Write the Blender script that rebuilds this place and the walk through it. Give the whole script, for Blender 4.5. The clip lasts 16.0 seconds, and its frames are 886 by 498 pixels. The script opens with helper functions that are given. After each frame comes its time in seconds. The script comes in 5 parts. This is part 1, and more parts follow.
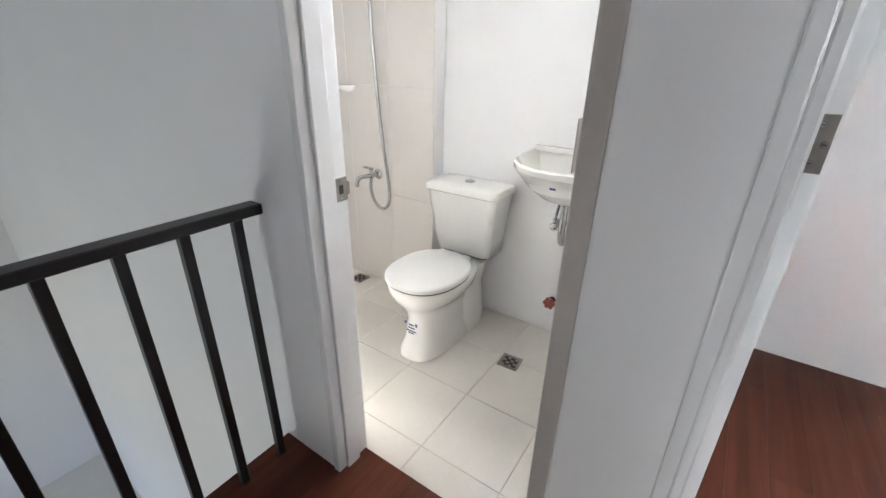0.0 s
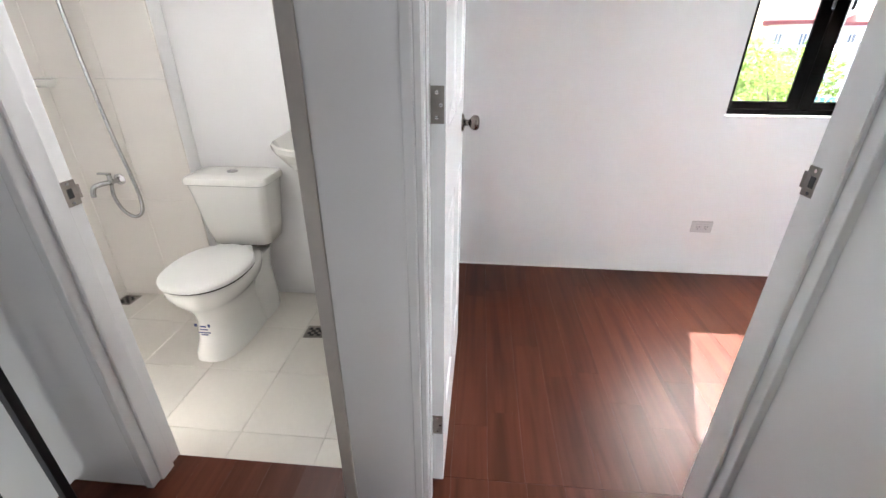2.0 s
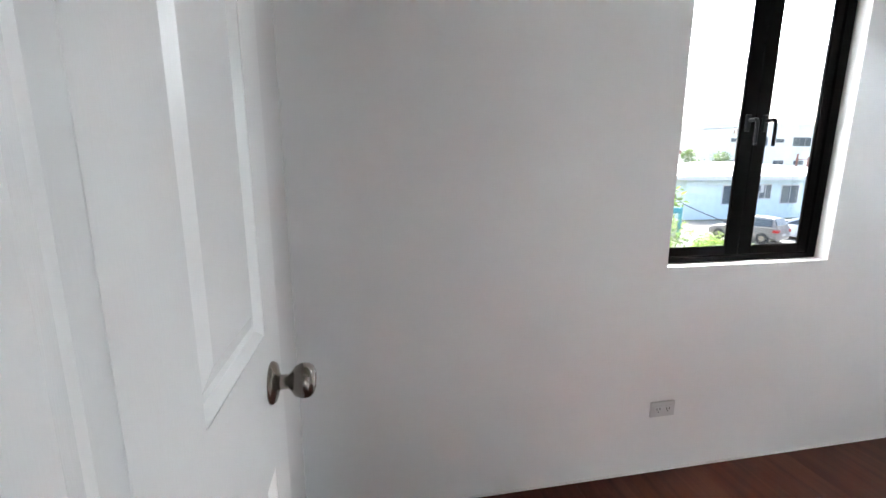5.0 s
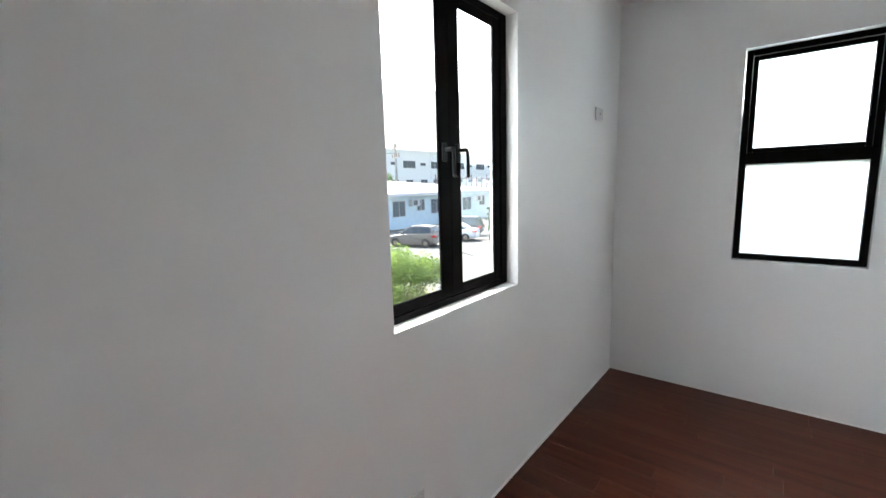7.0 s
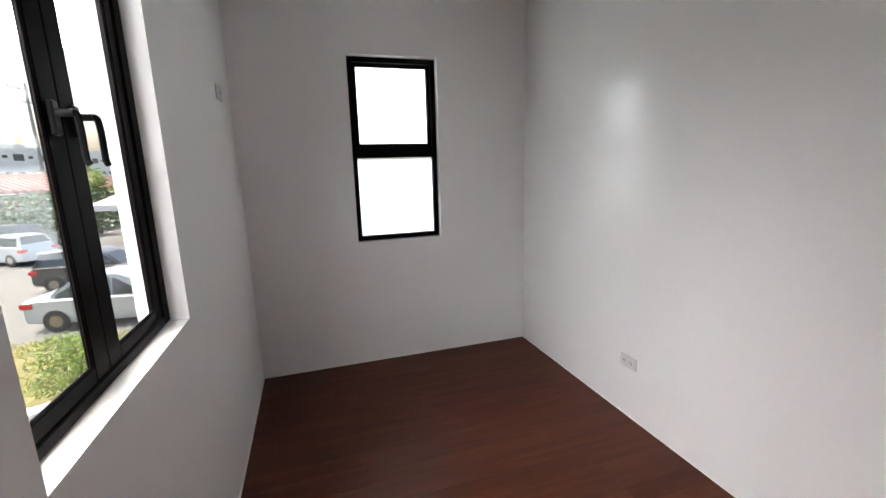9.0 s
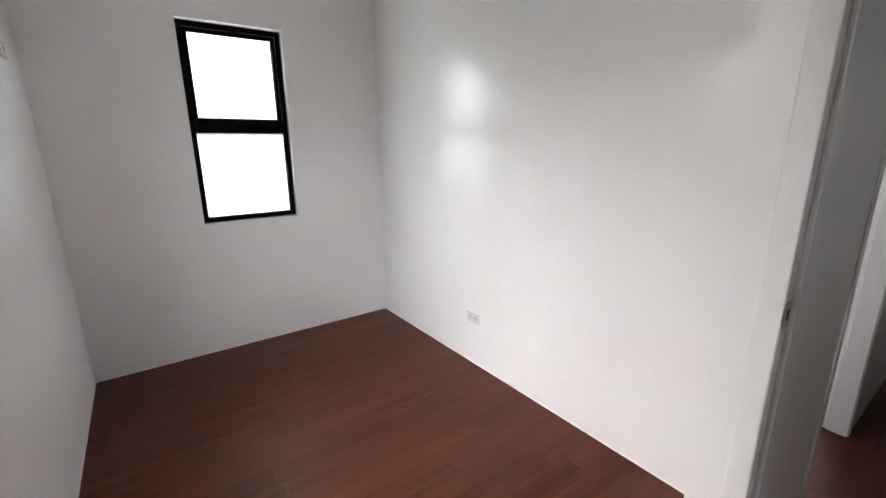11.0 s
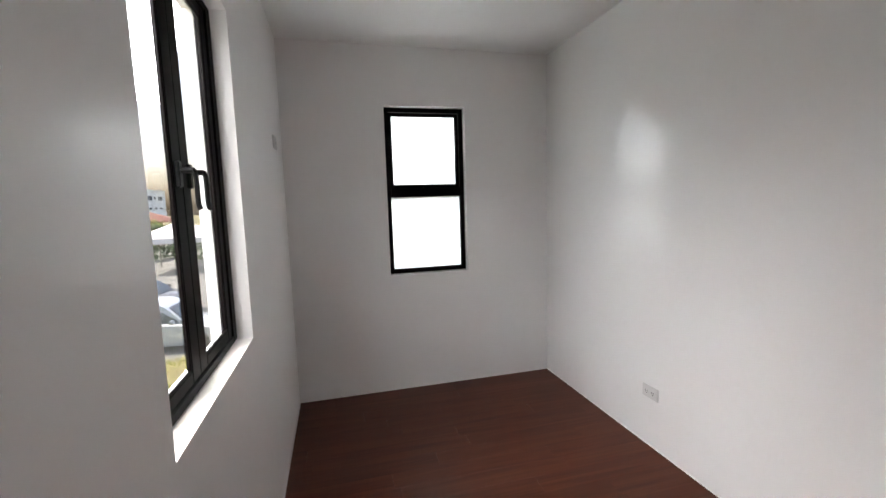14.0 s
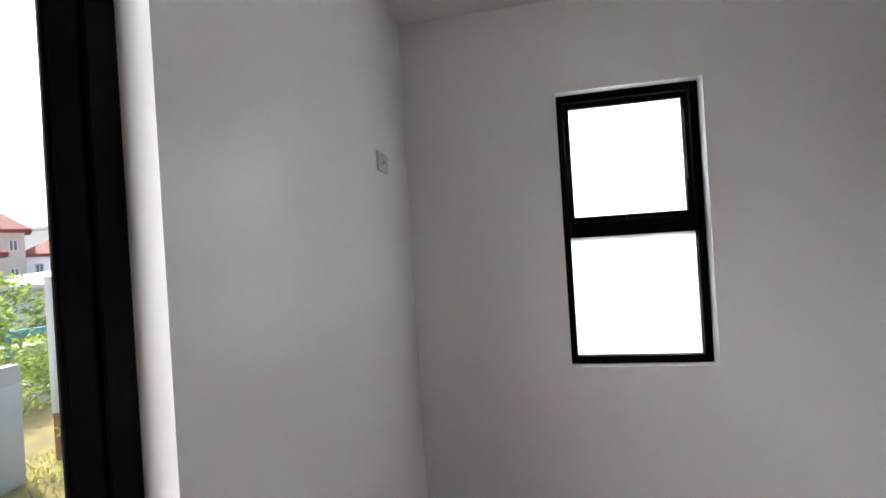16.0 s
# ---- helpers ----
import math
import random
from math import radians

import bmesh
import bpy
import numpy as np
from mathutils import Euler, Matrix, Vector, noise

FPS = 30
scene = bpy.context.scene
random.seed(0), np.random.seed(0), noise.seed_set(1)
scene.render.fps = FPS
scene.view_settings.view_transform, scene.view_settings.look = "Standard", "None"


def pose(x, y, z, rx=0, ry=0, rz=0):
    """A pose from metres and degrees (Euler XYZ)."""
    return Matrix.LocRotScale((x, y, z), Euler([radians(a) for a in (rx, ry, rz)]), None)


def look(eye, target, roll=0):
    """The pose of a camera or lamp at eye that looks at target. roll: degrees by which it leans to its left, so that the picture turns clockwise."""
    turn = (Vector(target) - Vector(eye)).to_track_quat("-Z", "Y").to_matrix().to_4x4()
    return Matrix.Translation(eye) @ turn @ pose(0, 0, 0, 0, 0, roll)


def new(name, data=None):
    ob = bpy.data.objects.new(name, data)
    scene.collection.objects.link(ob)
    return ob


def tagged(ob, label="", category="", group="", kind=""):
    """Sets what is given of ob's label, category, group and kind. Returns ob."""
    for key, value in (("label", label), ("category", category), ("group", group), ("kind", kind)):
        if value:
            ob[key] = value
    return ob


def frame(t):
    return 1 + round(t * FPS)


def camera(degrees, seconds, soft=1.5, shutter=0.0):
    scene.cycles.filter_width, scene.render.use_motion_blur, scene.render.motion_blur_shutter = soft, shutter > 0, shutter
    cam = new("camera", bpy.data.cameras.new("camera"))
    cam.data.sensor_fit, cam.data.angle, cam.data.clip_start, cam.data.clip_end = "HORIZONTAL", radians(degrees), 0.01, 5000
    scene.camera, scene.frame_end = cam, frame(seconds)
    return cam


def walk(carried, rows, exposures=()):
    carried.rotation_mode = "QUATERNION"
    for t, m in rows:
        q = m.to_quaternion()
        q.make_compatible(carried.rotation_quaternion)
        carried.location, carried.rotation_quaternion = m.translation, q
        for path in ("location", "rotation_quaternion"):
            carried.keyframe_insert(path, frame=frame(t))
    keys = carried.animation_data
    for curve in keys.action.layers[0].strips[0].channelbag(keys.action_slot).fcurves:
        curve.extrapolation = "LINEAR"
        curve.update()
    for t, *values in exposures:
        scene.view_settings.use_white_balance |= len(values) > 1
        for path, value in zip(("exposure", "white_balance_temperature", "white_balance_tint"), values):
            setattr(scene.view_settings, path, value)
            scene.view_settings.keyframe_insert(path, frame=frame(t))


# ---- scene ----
cam = camera(93.3, 16.0)

EXPOSURES = [(0.0, 3.85, 6200, 11), (0.5, 4.1, 6350, 14), (1.5, 3.9, 6350, 13), (2.5, 3.5, 6300, 12), (4.2, 3.1, 6250, 10), (6.3, 2.45, 6300, 11), (7.2, 2.28, 6250, 7),
             (8.0, 1.9, 6400, 10), (9.0, 1.83, 6700, 14), (10.0, 2.15, 6650, 14), (12.5, 2.4, 6700, 14), (14.0, 1.88, 6750, 14), (15.0, 1.75, 6600, 11), (16.0, 1.87, 6650, 15)]
PATH = [
    (0, (-3.787, -0.247, 1.275), (-4.807, 1.267, 0.457), 1.1),
    (0.5, (-3.726, -0.35, 1.277), (-4.63, 1.206, 0.405), 1.2),
    (1, (-3.697, -0.453, 1.289), (-4.387, 1.195, 0.392), 1.0),
    (1.5, (-3.658, -0.441, 1.291), (-4.074, 1.303, 0.404), 0.8),
    (2, (-3.607, -0.42, 1.295), (-3.758, 1.374, 0.422), 0.3),
    (2.5, (-3.555, -0.37, 1.306), (-3.523, 1.443, 0.465), -0.4),
    (3, (-3.503, -0.177, 1.298), (-3.415, 1.639, 0.466), -0.9),
    (3.5, (-3.468, -0.003, 1.295), (-3.365, 1.833, 0.51), -1.0),
    (4, (-3.516, 0.227, 1.293), (-3.356, 2.112, 0.643), -0.7),
    (4.2, (-3.533, 0.33, 1.31), (-3.341, 2.232, 0.726), -0.6),
    (6.3, (-3.382, 0.773, 1.425), (-2.373, 2.487, 1.207), -1.5),
    (6.5, (-3.317, 0.853, 1.438), (-2.157, 2.463, 1.188), -2.0),
    (7, (-3.195, 1.11, 1.433), (-1.653, 2.348, 1.135), -1.6),
    (7.5, (-3.072, 1.28, 1.435), (-1.283, 2.115, 1.122), -1.4),
    (8, (-2.915, 1.427, 1.449), (-0.976, 1.789, 1.124), -1.6),
    (8.5, (-2.913, 1.527, 1.442), (-0.95, 1.386, 1.088), -1.6),
    (9, (-3.001, 1.629, 1.44), (-1.129, 1.043, 1.052), -1.7),
    (9.5, (-3.059, 1.619, 1.463), (-1.338, 0.699, 1.026), -1.3),
    (10, (-3.097, 1.58, 1.412), (-1.482, 0.491, 0.961), -1.0),
    (10.2, (-3.103, 1.591, 1.416), (-1.536, 0.446, 0.93), -0.9),
    (12.3, (-3.32, 1.657, 1.449), (-1.663, 0.608, 1.057), -0.7),
    (12.5, (-3.325, 1.658, 1.478), (-1.644, 0.623, 1.155), -0.7),
    (13, (-3.318, 1.659, 1.486), (-1.553, 0.744, 1.265), -0.9),
    (13.5, (-3.285, 1.686, 1.481), (-1.422, 0.993, 1.258), -1.4),
    (14, (-3.181, 1.714, 1.462), (-1.254, 1.222, 1.242), -1.8),
    (14.5, (-2.906, 1.72, 1.483), (-0.94, 1.411, 1.289), -2.4),
    (15, (-2.643, 1.682, 1.49), (-0.651, 1.58, 1.342), -2.9),
    (15.5, (-2.333, 1.512, 1.481), (-0.34, 1.655, 1.414), -3.3),
    (16, (-2.002, 1.54, 1.5), (-0.033, 1.887, 1.501), -3.6),
]
walk(cam, [(t, look(eye, target, roll)) for t, eye, target, roll in PATH], EXPOSURES)

# ---- world, sun, lamps ----
SUN_EL, SUN_AZ = 54.4, 20.5
world = bpy.data.worlds.new("world")
scene.world = world
world.use_nodes = True
wt = world.node_tree
sky = wt.nodes.new("ShaderNodeTexSky")
sky.sky_type = "NISHITA"
sky.sun_disc = False
sky.sun_elevation, sky.sun_rotation = radians(SUN_EL), radians(SUN_AZ)
sky.air_density, sky.dust_density, sky.ozone_density = 1.0, 6.0, 0.6
wt.nodes["Background"].inputs["Strength"].default_value = 0.15
wt.links.new(sky.outputs[0], wt.nodes["Background"].inputs["Color"])

sun_data = bpy.data.lights.new("sun", "SUN")
sun_data.energy, sun_data.angle, sun_data.color = 2.35, radians(0.5), (1.0, 0.95, 0.88)
sun = new("sun", sun_data)
ce, se_ = math.cos(radians(SUN_EL)), math.sin(radians(SUN_EL))
sun.matrix_world = look((ce * math.sin(radians(SUN_AZ)) * 30, ce * math.cos(radians(SUN_AZ)) * 30, se_ * 30), (0, 0, 0))


def window_lamp(name, eye, target, w, h, watts, color=(0.93, 0.97, 1.0)):
    d = bpy.data.lights.new(name, "AREA")
    d.shape, d.size, d.size_y, d.energy, d.color = "RECTANGLE", w, h, watts, color
    ob = new(name, d)
    ob.matrix_world = look(eye, target)
    return ob


window_lamp("skylight_bedroom_north", (-4.1, 4.0, 3.3), (-1.8, 2.0, 1.4), 3.4, 2.8, 80, (0.95, 0.98, 1.0))
window_lamp("skylight_bedroom_front", (-2.6, 5.2, 3.7), (-1.88, 2.1, 1.4), 3.0, 2.4, 125, (0.95, 0.98, 1.0))
window_lamp("skylight_bedroom_high", (1.6, 5.2, 4.6), (-1.9, 2.1, 1.5), 5.0, 3.8, 200, (0.95, 0.98, 1.0))
window_lamp("skylight_bath", (-4.5, 1.83, 1.98), (-4.6, 0.4, 0.6), 0.5, 0.45, 1.35, (1.0, 0.965, 0.9))
# two unseen fill lamps, added to brighten the landing and the stairwell
window_lamp("skylight_back_bedroom", (-1.4, -3.6, 1.55), (-2.2, -1.0, 1.0), 1.1, 1.1, 14.0)
window_lamp("skylight_stair", (-6.5, -3.95, -1.2), (-6.0, 0.4, -0.4), 1.8, 1.2, 2.8)
window_lamp("skylight_east", (0.95, 1.01, 2.4), (0.1, 1.01, 1.75), 1.7, 1.1, 62, (0.95, 0.98, 1.0))


# ---- materials ----
def mat(name, color, rough=0.5, metal=0.0, grain=0.0, grain_scale=40.0, stain=0.0, stain_scale=2.5, bump=0.0,
        bump_scale=120.0, spec=0.5, coat=0.0, transmission=0.0, rand=0.0, stretch=(1, 1, 1)):
    m = bpy.data.materials.new(name)
    m.use_nodes = True
    nt = m.node_tree
    b = nt.nodes["Principled BSDF"]
    b.inputs["Base Color"].default_value = (*color, 1)
    b.inputs["Roughness"].default_value = rough
    b.inputs["Metallic"].default_value = metal
    b.inputs["Specular IOR Level"].default_value = spec
    b.inputs["Coat Weight"].default_value = coat
    b.inputs["Coat Roughness"].default_value = 0.08
    b.inputs["Transmission Weight"].default_value = transmission
    tc = nt.nodes.new("ShaderNodeTexCoord")
    mp = nt.nodes.new("ShaderNodeMapping")
    mp.inputs["Scale"].default_value = stretch
    nt.links.new(tc.outputs["Object"], mp.inputs["Vector"])

    def noise_node(scale, detail=4):
        n = nt.nodes.new("ShaderNodeTexNoise")
        n.inputs["Scale"].default_value = scale
        n.inputs["Detail"].default_value = detail
        nt.links.new(mp.outputs[0], n.inputs["Vector"])
        return n.outputs["Fac"]

    col = None

    def darken(fac, amount, src):
        mix = nt.nodes.new("ShaderNodeMix")
        mix.data_type, mix.blend_type = "RGBA", "MULTIPLY"
        mix.inputs["Factor"].default_value = 1.0
        ramp = nt.nodes.new("ShaderNodeMapRange")
        ramp.inputs["From Min"].default_value, ramp.inputs["From Max"].default_value = 0.3, 0.7
        ramp.inputs["To Min"].default_value, ramp.inputs["To Max"].default_value = 1 - amount, 1.0
        nt.links.new(fac, ramp.inputs["Value"])
        if src is None:
            mix.inputs["A"].default_value = (*color, 1)
        else:
            nt.links.new(src, mix.inputs["A"])
        nt.links.new(ramp.outputs[0], mix.inputs["B"])
        return mix.outputs["Result"]

    if grain:
        col = darken(noise_node(grain_scale, 6), grain, col)
    if stain:
        col = darken(noise_node(stain_scale, 3), stain, col)
    if rand:
        info = nt.nodes.new("ShaderNodeObjectInfo")
        col = darken(info.outputs["Random"], rand, col)
    if col is not None:
        nt.links.new(col, b.inputs["Base Color"])
    if bump:
        bp = nt.nodes.new("ShaderNodeBump")
        bp.inputs["Strength"].default_value = bump
        bp.inputs["Distance"].default_value = 0.002
        nt.links.new(noise_node(bump_scale, 3), bp.inputs["Height"])
        nt.links.new(bp.outputs[0], b.inputs["Normal"])
    return m


def wood_mat(name):
    """Dark reddish plank: grain along the local Y axis, each plank of its own tone."""
    m = mat(name, (0.1, 0.04, 0.028), rough=0.34, spec=0.11)
    nt = m.node_tree
    b = nt.nodes["Principled BSDF"]
    tc = nt.nodes.new("ShaderNodeTexCoord")
    info = nt.nodes.new("ShaderNodeObjectInfo")
    shift = nt.nodes.new("ShaderNodeVectorMath")
    shift.operation = "MULTIPLY_ADD"
    comb = nt.nodes.new("ShaderNodeCombineXYZ")
    for i in range(3):
        nt.links.new(info.outputs["Random"], comb.inputs[i])
    shift.inputs[1].default_value = (37.0, 91.0, 13.0)
    nt.links.new(comb.outputs[0], shift.inputs[0])
    nt.links.new(tc.outputs["Object"], shift.inputs[2])
    mp = nt.nodes.new("ShaderNodeMapping")
    mp.inputs["Scale"].default_value = (26, 1.3, 10)
    nt.links.new(shift.outputs[0], mp.inputs["Vector"])
    n1 = nt.nodes.new("ShaderNodeTexNoise")
    n1.inputs["Scale"].default_value, n1.inputs["Detail"].default_value, n1.inputs["Distortion"].default_value = 1.0, 7, 0.9
    nt.links.new(mp.outputs[0], n1.inputs["Vector"])
    mp2 = nt.nodes.new("ShaderNodeMapping")
    mp2.inputs["Scale"].default_value = (7, 0.7, 3)
    nt.links.new(shift.outputs[0], mp2.inputs["Vector"])
    n2 = nt.nodes.new("ShaderNodeTexNoise")
    n2.inputs["Scale"].default_value, n2.inputs["Detail"].default_value, n2.inputs["Distortion"].default_value = 1.0, 3, 1.5
    nt.links.new(mp2.outputs[0], n2.inputs["Vector"])
    add = nt.nodes.new("ShaderNodeMath")
    add.operation = "MULTIPLY_ADD"
    nt.links.new(n1.outputs["Fac"], add.inputs[0])
    add.inputs[1].default_value = 0.6
    half = nt.nodes.new("ShaderNodeMath")
    half.operation = "MULTIPLY"
    half.inputs[1].default_value = 0.4
    nt.links.new(n2.outputs["Fac"], half.inputs[0])
    nt.links.new(half.outputs[0], add.inputs[2])
    ramp = nt.nodes.new("ShaderNodeValToRGB")
    e = ramp.color_ramp.elements
    e[0].position, e[0].color = 0.3, (0.054, 0.0163, 0.0107, 1)
    e[1].position, e[1].color = 0.72, (0.118, 0.039, 0.023, 1)
    mid = e.new(0.5)
    mid.color = (0.088, 0.0275, 0.0165, 1)
    nt.links.new(add.outputs[0], ramp.inputs[0])
    tone = nt.nodes.new("ShaderNodeMapRange")
    tone.inputs["To Min"].default_value, tone.inputs["To Max"].default_value = 0.86, 1.1
    nt.links.new(info.outputs["Random"], tone.inputs["Value"])
    mix = nt.nodes.new("ShaderNodeMix")
    mix.data_type, mix.blend_type = "RGBA", "MULTIPLY"
    mix.inputs["Factor"].default_value = 1.0
    nt.links.new(ramp.outputs[0], mix.inputs["A"])
    nt.links.new(tone.outputs[0], mix.inputs["B"])
    nt.links.new(mix.outputs["Result"], b.inputs["Base Color"])
    bp = nt.nodes.new("ShaderNodeBump")
    bp.inputs["Strength"].default_value, bp.inputs["Distance"].default_value = 0.12, 0.001
    nt.links.new(n1.outputs["Fac"], bp.inputs["Height"])
    nt.links.new(bp.outputs[0], b.inputs["Normal"])
    return m


def frosted_mat(name):
    m = bpy.data.materials.new(name)
    m.use_nodes = True
    nt = m.node_tree
    b = nt.nodes["Principled BSDF"]
    b.inputs["Base Color"].default_value = (0.93, 0.96, 0.95, 1)
    b.inputs["Roughness"].default_value = 0.25
    tr = nt.nodes.new("ShaderNodeBsdfTranslucent")
    tr.inputs["Color"].default_value = (0.6, 0.63, 0.635, 1)
    mix = nt.nodes.new("ShaderNodeMixShader")
    mix.inputs[0].default_value = 0.9
    nt.links.new(b.outputs[0], mix.inputs[1])
    nt.links.new(tr.outputs[0], mix.inputs[2])
    nt.links.new(mix.outputs[0], nt.nodes["Material Output"].inputs[0])
    return m


def glass_mat(name):
    m = bpy.data.materials.new(name)
    m.use_nodes = True
    b = m.node_tree.nodes["Principled BSDF"]
    b.inputs["Base Color"].default_value = (0.98, 1.0, 0.99, 1)
    b.inputs["Roughness"].default_value = 0.0
    b.inputs["IOR"].default_value = 1.45
    b.inputs["Transmission Weight"].default_value = 1.0
    return m


M_WALL = mat("wall_paint", (0.84, 0.833, 0.828), rough=0.19, spec=0.72, stain=0.035, stain_scale=1.6, bump=0.25, bump_scale=9.0)
M_WALLN = mat("window_wall_paint", (0.84, 0.833, 0.828), rough=0.3, spec=0.42, stain=0.035, stain_scale=1.6, bump=0.25, bump_scale=9.0)
M_SATIN = mat("satin_wall_paint", (0.84, 0.833, 0.828), rough=0.45, spec=0.4, stain=0.035, stain_scale=1.6, bump=0.25, bump_scale=9.0)
M_CEIL = mat("ceiling_paint", (0.85, 0.845, 0.84), rough=0.6, stain=0.02, bump=0.1)
M_TRIM = mat("trim_gloss_white", (0.79, 0.785, 0.775), rough=0.22, grain=0.02, grain_scale=30, bump=0.15, bump_scale=60)
M_TAUPE = mat("taupe_timber", (0.5, 0.46, 0.42), rough=0.4, grain=0.06, grain_scale=40, stain=0.08)
M_DOOR = mat("door_gloss_white", (0.82, 0.82, 0.81), rough=0.25, bump=0.08, bump_scale=90, stretch=(6, 6, 0.6))
M_BLACK = mat("black_aluminium", (0.0035, 0.0027, 0.0028), rough=0.4, spec=0.025, grain=0.3, grain_scale=60)
M_STEEL = mat("black_painted_steel", (0.014, 0.012, 0.013), rough=0.38, grain=0.3, grain_scale=50, bump=0.2)
M_WOOD = wood_mat("red_brown_plank")
M_UNDER = mat("plank_joint", (0.035, 0.016, 0.011), rough=0.7)
M_GLASS = glass_mat("clear_glass")
M_FROST = frosted_mat("frosted_glass")
M_TILE = mat("cream_porcelain_tile", (0.72, 0.69, 0.63), rough=0.16, stain=0.06, stain_scale=3.0, grain=0.03, rand=0.03)
M_WTILE = mat("beige_wall_tile", (0.74, 0.70, 0.65), rough=0.22, stain=0.05, stain_scale=2.0, rand=0.02)
M_GROUT = mat("grout", (0.74, 0.71, 0.655), rough=0.85, grain=0.08)
M_CERAMIC = mat("white_ceramic", (0.82, 0.81, 0.77), rough=0.08, coat=0.4, stain=0.01)
M_CHROME = mat("chrome", (0.5, 0.5, 0.5), rough=0.13, metal=1.0, grain=0.08)
M_NICKEL = mat("satin_nickel", (0.33, 0.3, 0.27), rough=0.28, metal=1.0, grain=0.15, grain_scale=90)
M_KNOB = mat("brushed_nickel", (0.24, 0.21, 0.185), rough=0.2, metal=1.0, grain=0.12, grain_scale=90)
M_HANDLE = mat("black_coated_handle", (0.007, 0.007, 0.0075), rough=0.42, spec=0.2, grain=0.2)
M_PLASTIC = mat("white_plastic", (0.78, 0.78, 0.76), rough=0.3)
M_PLATE = mat("outlet_plate", (0.6, 0.59, 0.585), rough=0.35)
M_DARK = mat("dark_slot", (0.02, 0.02, 0.02), rough=0.6)
M_BLUE = mat("label_blue", (0.03, 0.05, 0.18), rough=0.5)
M_CONC = mat("grey_concrete", (0.42, 0.42, 0.41), rough=0.85, grain=0.25, stain=0.25, bump=0.5)
M_EXT = mat("exterior_white_render", (0.4, 0.42, 0.43), rough=0.85, grain=0.08, stain=0.12, bump=0.4)


# ---- builders ----
def part(name, bm, material, parent=None, label=""):
    me = bpy.data.meshes.new(name)
    bm.normal_update()
    bm.to_mesh(me)
    bm.free()
    me.materials.append(material)
    ob = new(name, me)
    if parent is not None:
        ob.parent = parent
    if label:
        ob["label"] = label
    return ob


def thing(name, label, category, group="", kind="", m=None):
    ob = new(name)
    ob.empty_display_size = 0.05
    if m is not None:
        ob.matrix_world = m
    return tagged(ob, label, category, group, kind)


def add_box(bm, x0, x1, y0, y1, z0, z1, bevel=0.0, seg=1, m=None):
    r = bmesh.ops.create_cube(bm, size=1.0)
    vs = r["verts"]
    for v in vs:
        v.co = Vector(((x0 + x1) / 2 + v.co.x * (x1 - x0), (y0 + y1) / 2 + v.co.y * (y1 - y0), (z0 + z1) / 2 + v.co.z * (z1 - z0)))
    if bevel:
        es = list({e for v in vs for e in v.link_edges})
        r = bmesh.ops.bevel(bm, geom=es, offset=bevel, segments=seg, affect="EDGES", profile=0.6)
        vs = list({v for v in r["verts"]} | {v for v in vs if v.is_valid})
    if m is not None:
        bmesh.ops.transform(bm, matrix=m, verts=[v for v in vs if v.is_valid])
    return bm


def box(x0, x1, y0, y1, z0, z1, bevel=0.0, seg=1):
    return add_box(bmesh.new(), x0, x1, y0, y1, z0, z1, bevel, seg)


def add_cyl(bm, p, q, r, r2=None, seg=16):
    p, q = Vector(p), Vector(q)
    d = q - p
    m = Matrix.Translation((p + q) / 2) @ d.to_track_quat("Z", "Y").to_matrix().to_4x4()
    bmesh.ops.create_cone(bm, cap_ends=True, segments=seg, radius1=r, radius2=r if r2 is None else r2, depth=d.length, matrix=m)
    return bm


def smooth(ob, angle=40):
    for p in ob.data.polygons:
        p.use_smooth = True
    ob.data.set_sharp_from_angle(angle=radians(angle))
    return ob


def lathe(profile, seg=24):
    """A turned body about z from (radius, height) pairs."""
    bm = bmesh.new()
    rings = []
    for r, z in profile:
        rings.append([bm.verts.new((r * math.cos(2 * math.pi * i / seg), r * math.sin(2 * math.pi * i / seg), z)) for i in range(seg)])
    for a, b in zip(rings, rings[1:]):
        for i in range(seg):
            bm.faces.new((a[i], a[(i + 1) % seg], b[(i + 1) % seg], b[i]))
    bm.faces.new(list(reversed(rings[0])))
    bm.faces.new(rings[-1])
    return bm


def loft(rings, cap=True):
    """Skin closed rings of equal count."""
    bm = bmesh.new()
    rs = [[bm.verts.new(p) for p in ring] for ring in rings]
    n = len(rs[0])
    for a, b in zip(rs, rs[1:]):
        for i in range(n):
            bm.faces.new((a[i], a[(i + 1) % n], b[(i + 1) % n], b[i]))
    if cap:
        bm.faces.new(list(reversed(rs[0])))
        bm.faces.new(rs[-1])
    return bm


def tube(points, r, seg=8, sub=6):
    """A round tube along a smooth path."""
    pts = [Vector(p) for p in points]
    path = []
    for i in range(len(pts) - 1):
        p0, p1, p2, p3 = pts[max(i - 1, 0)], pts[i], pts[i + 1], pts[min(i + 2, len(pts) - 1)]
        for k in range(sub):
            t = k / sub
            path.append(0.5 * ((2 * p1) + (p2 - p0) * t + (2 * p0 - 5 * p1 + 4 * p2 - p3) * t * t + (3 * p1 - p0 - 3 * p2 + p3) * t ** 3))
    path.append(pts[-1])
    rings = []
    side = None
    for i, p in enumerate(path):
        d = (path[min(i + 1, len(path) - 1)] - path[max(i - 1, 0)]).normalized()
        if side is None:
            side = d.orthogonal().normalized()
        side = (side - d * side.dot(d)).normalized()
        up = d.cross(side)
        rings.append([p + r * (math.cos(2 * math.pi * k / seg) * side + math.sin(2 * math.pi * k / seg) * up) for k in range(seg)])
    return loft(rings)


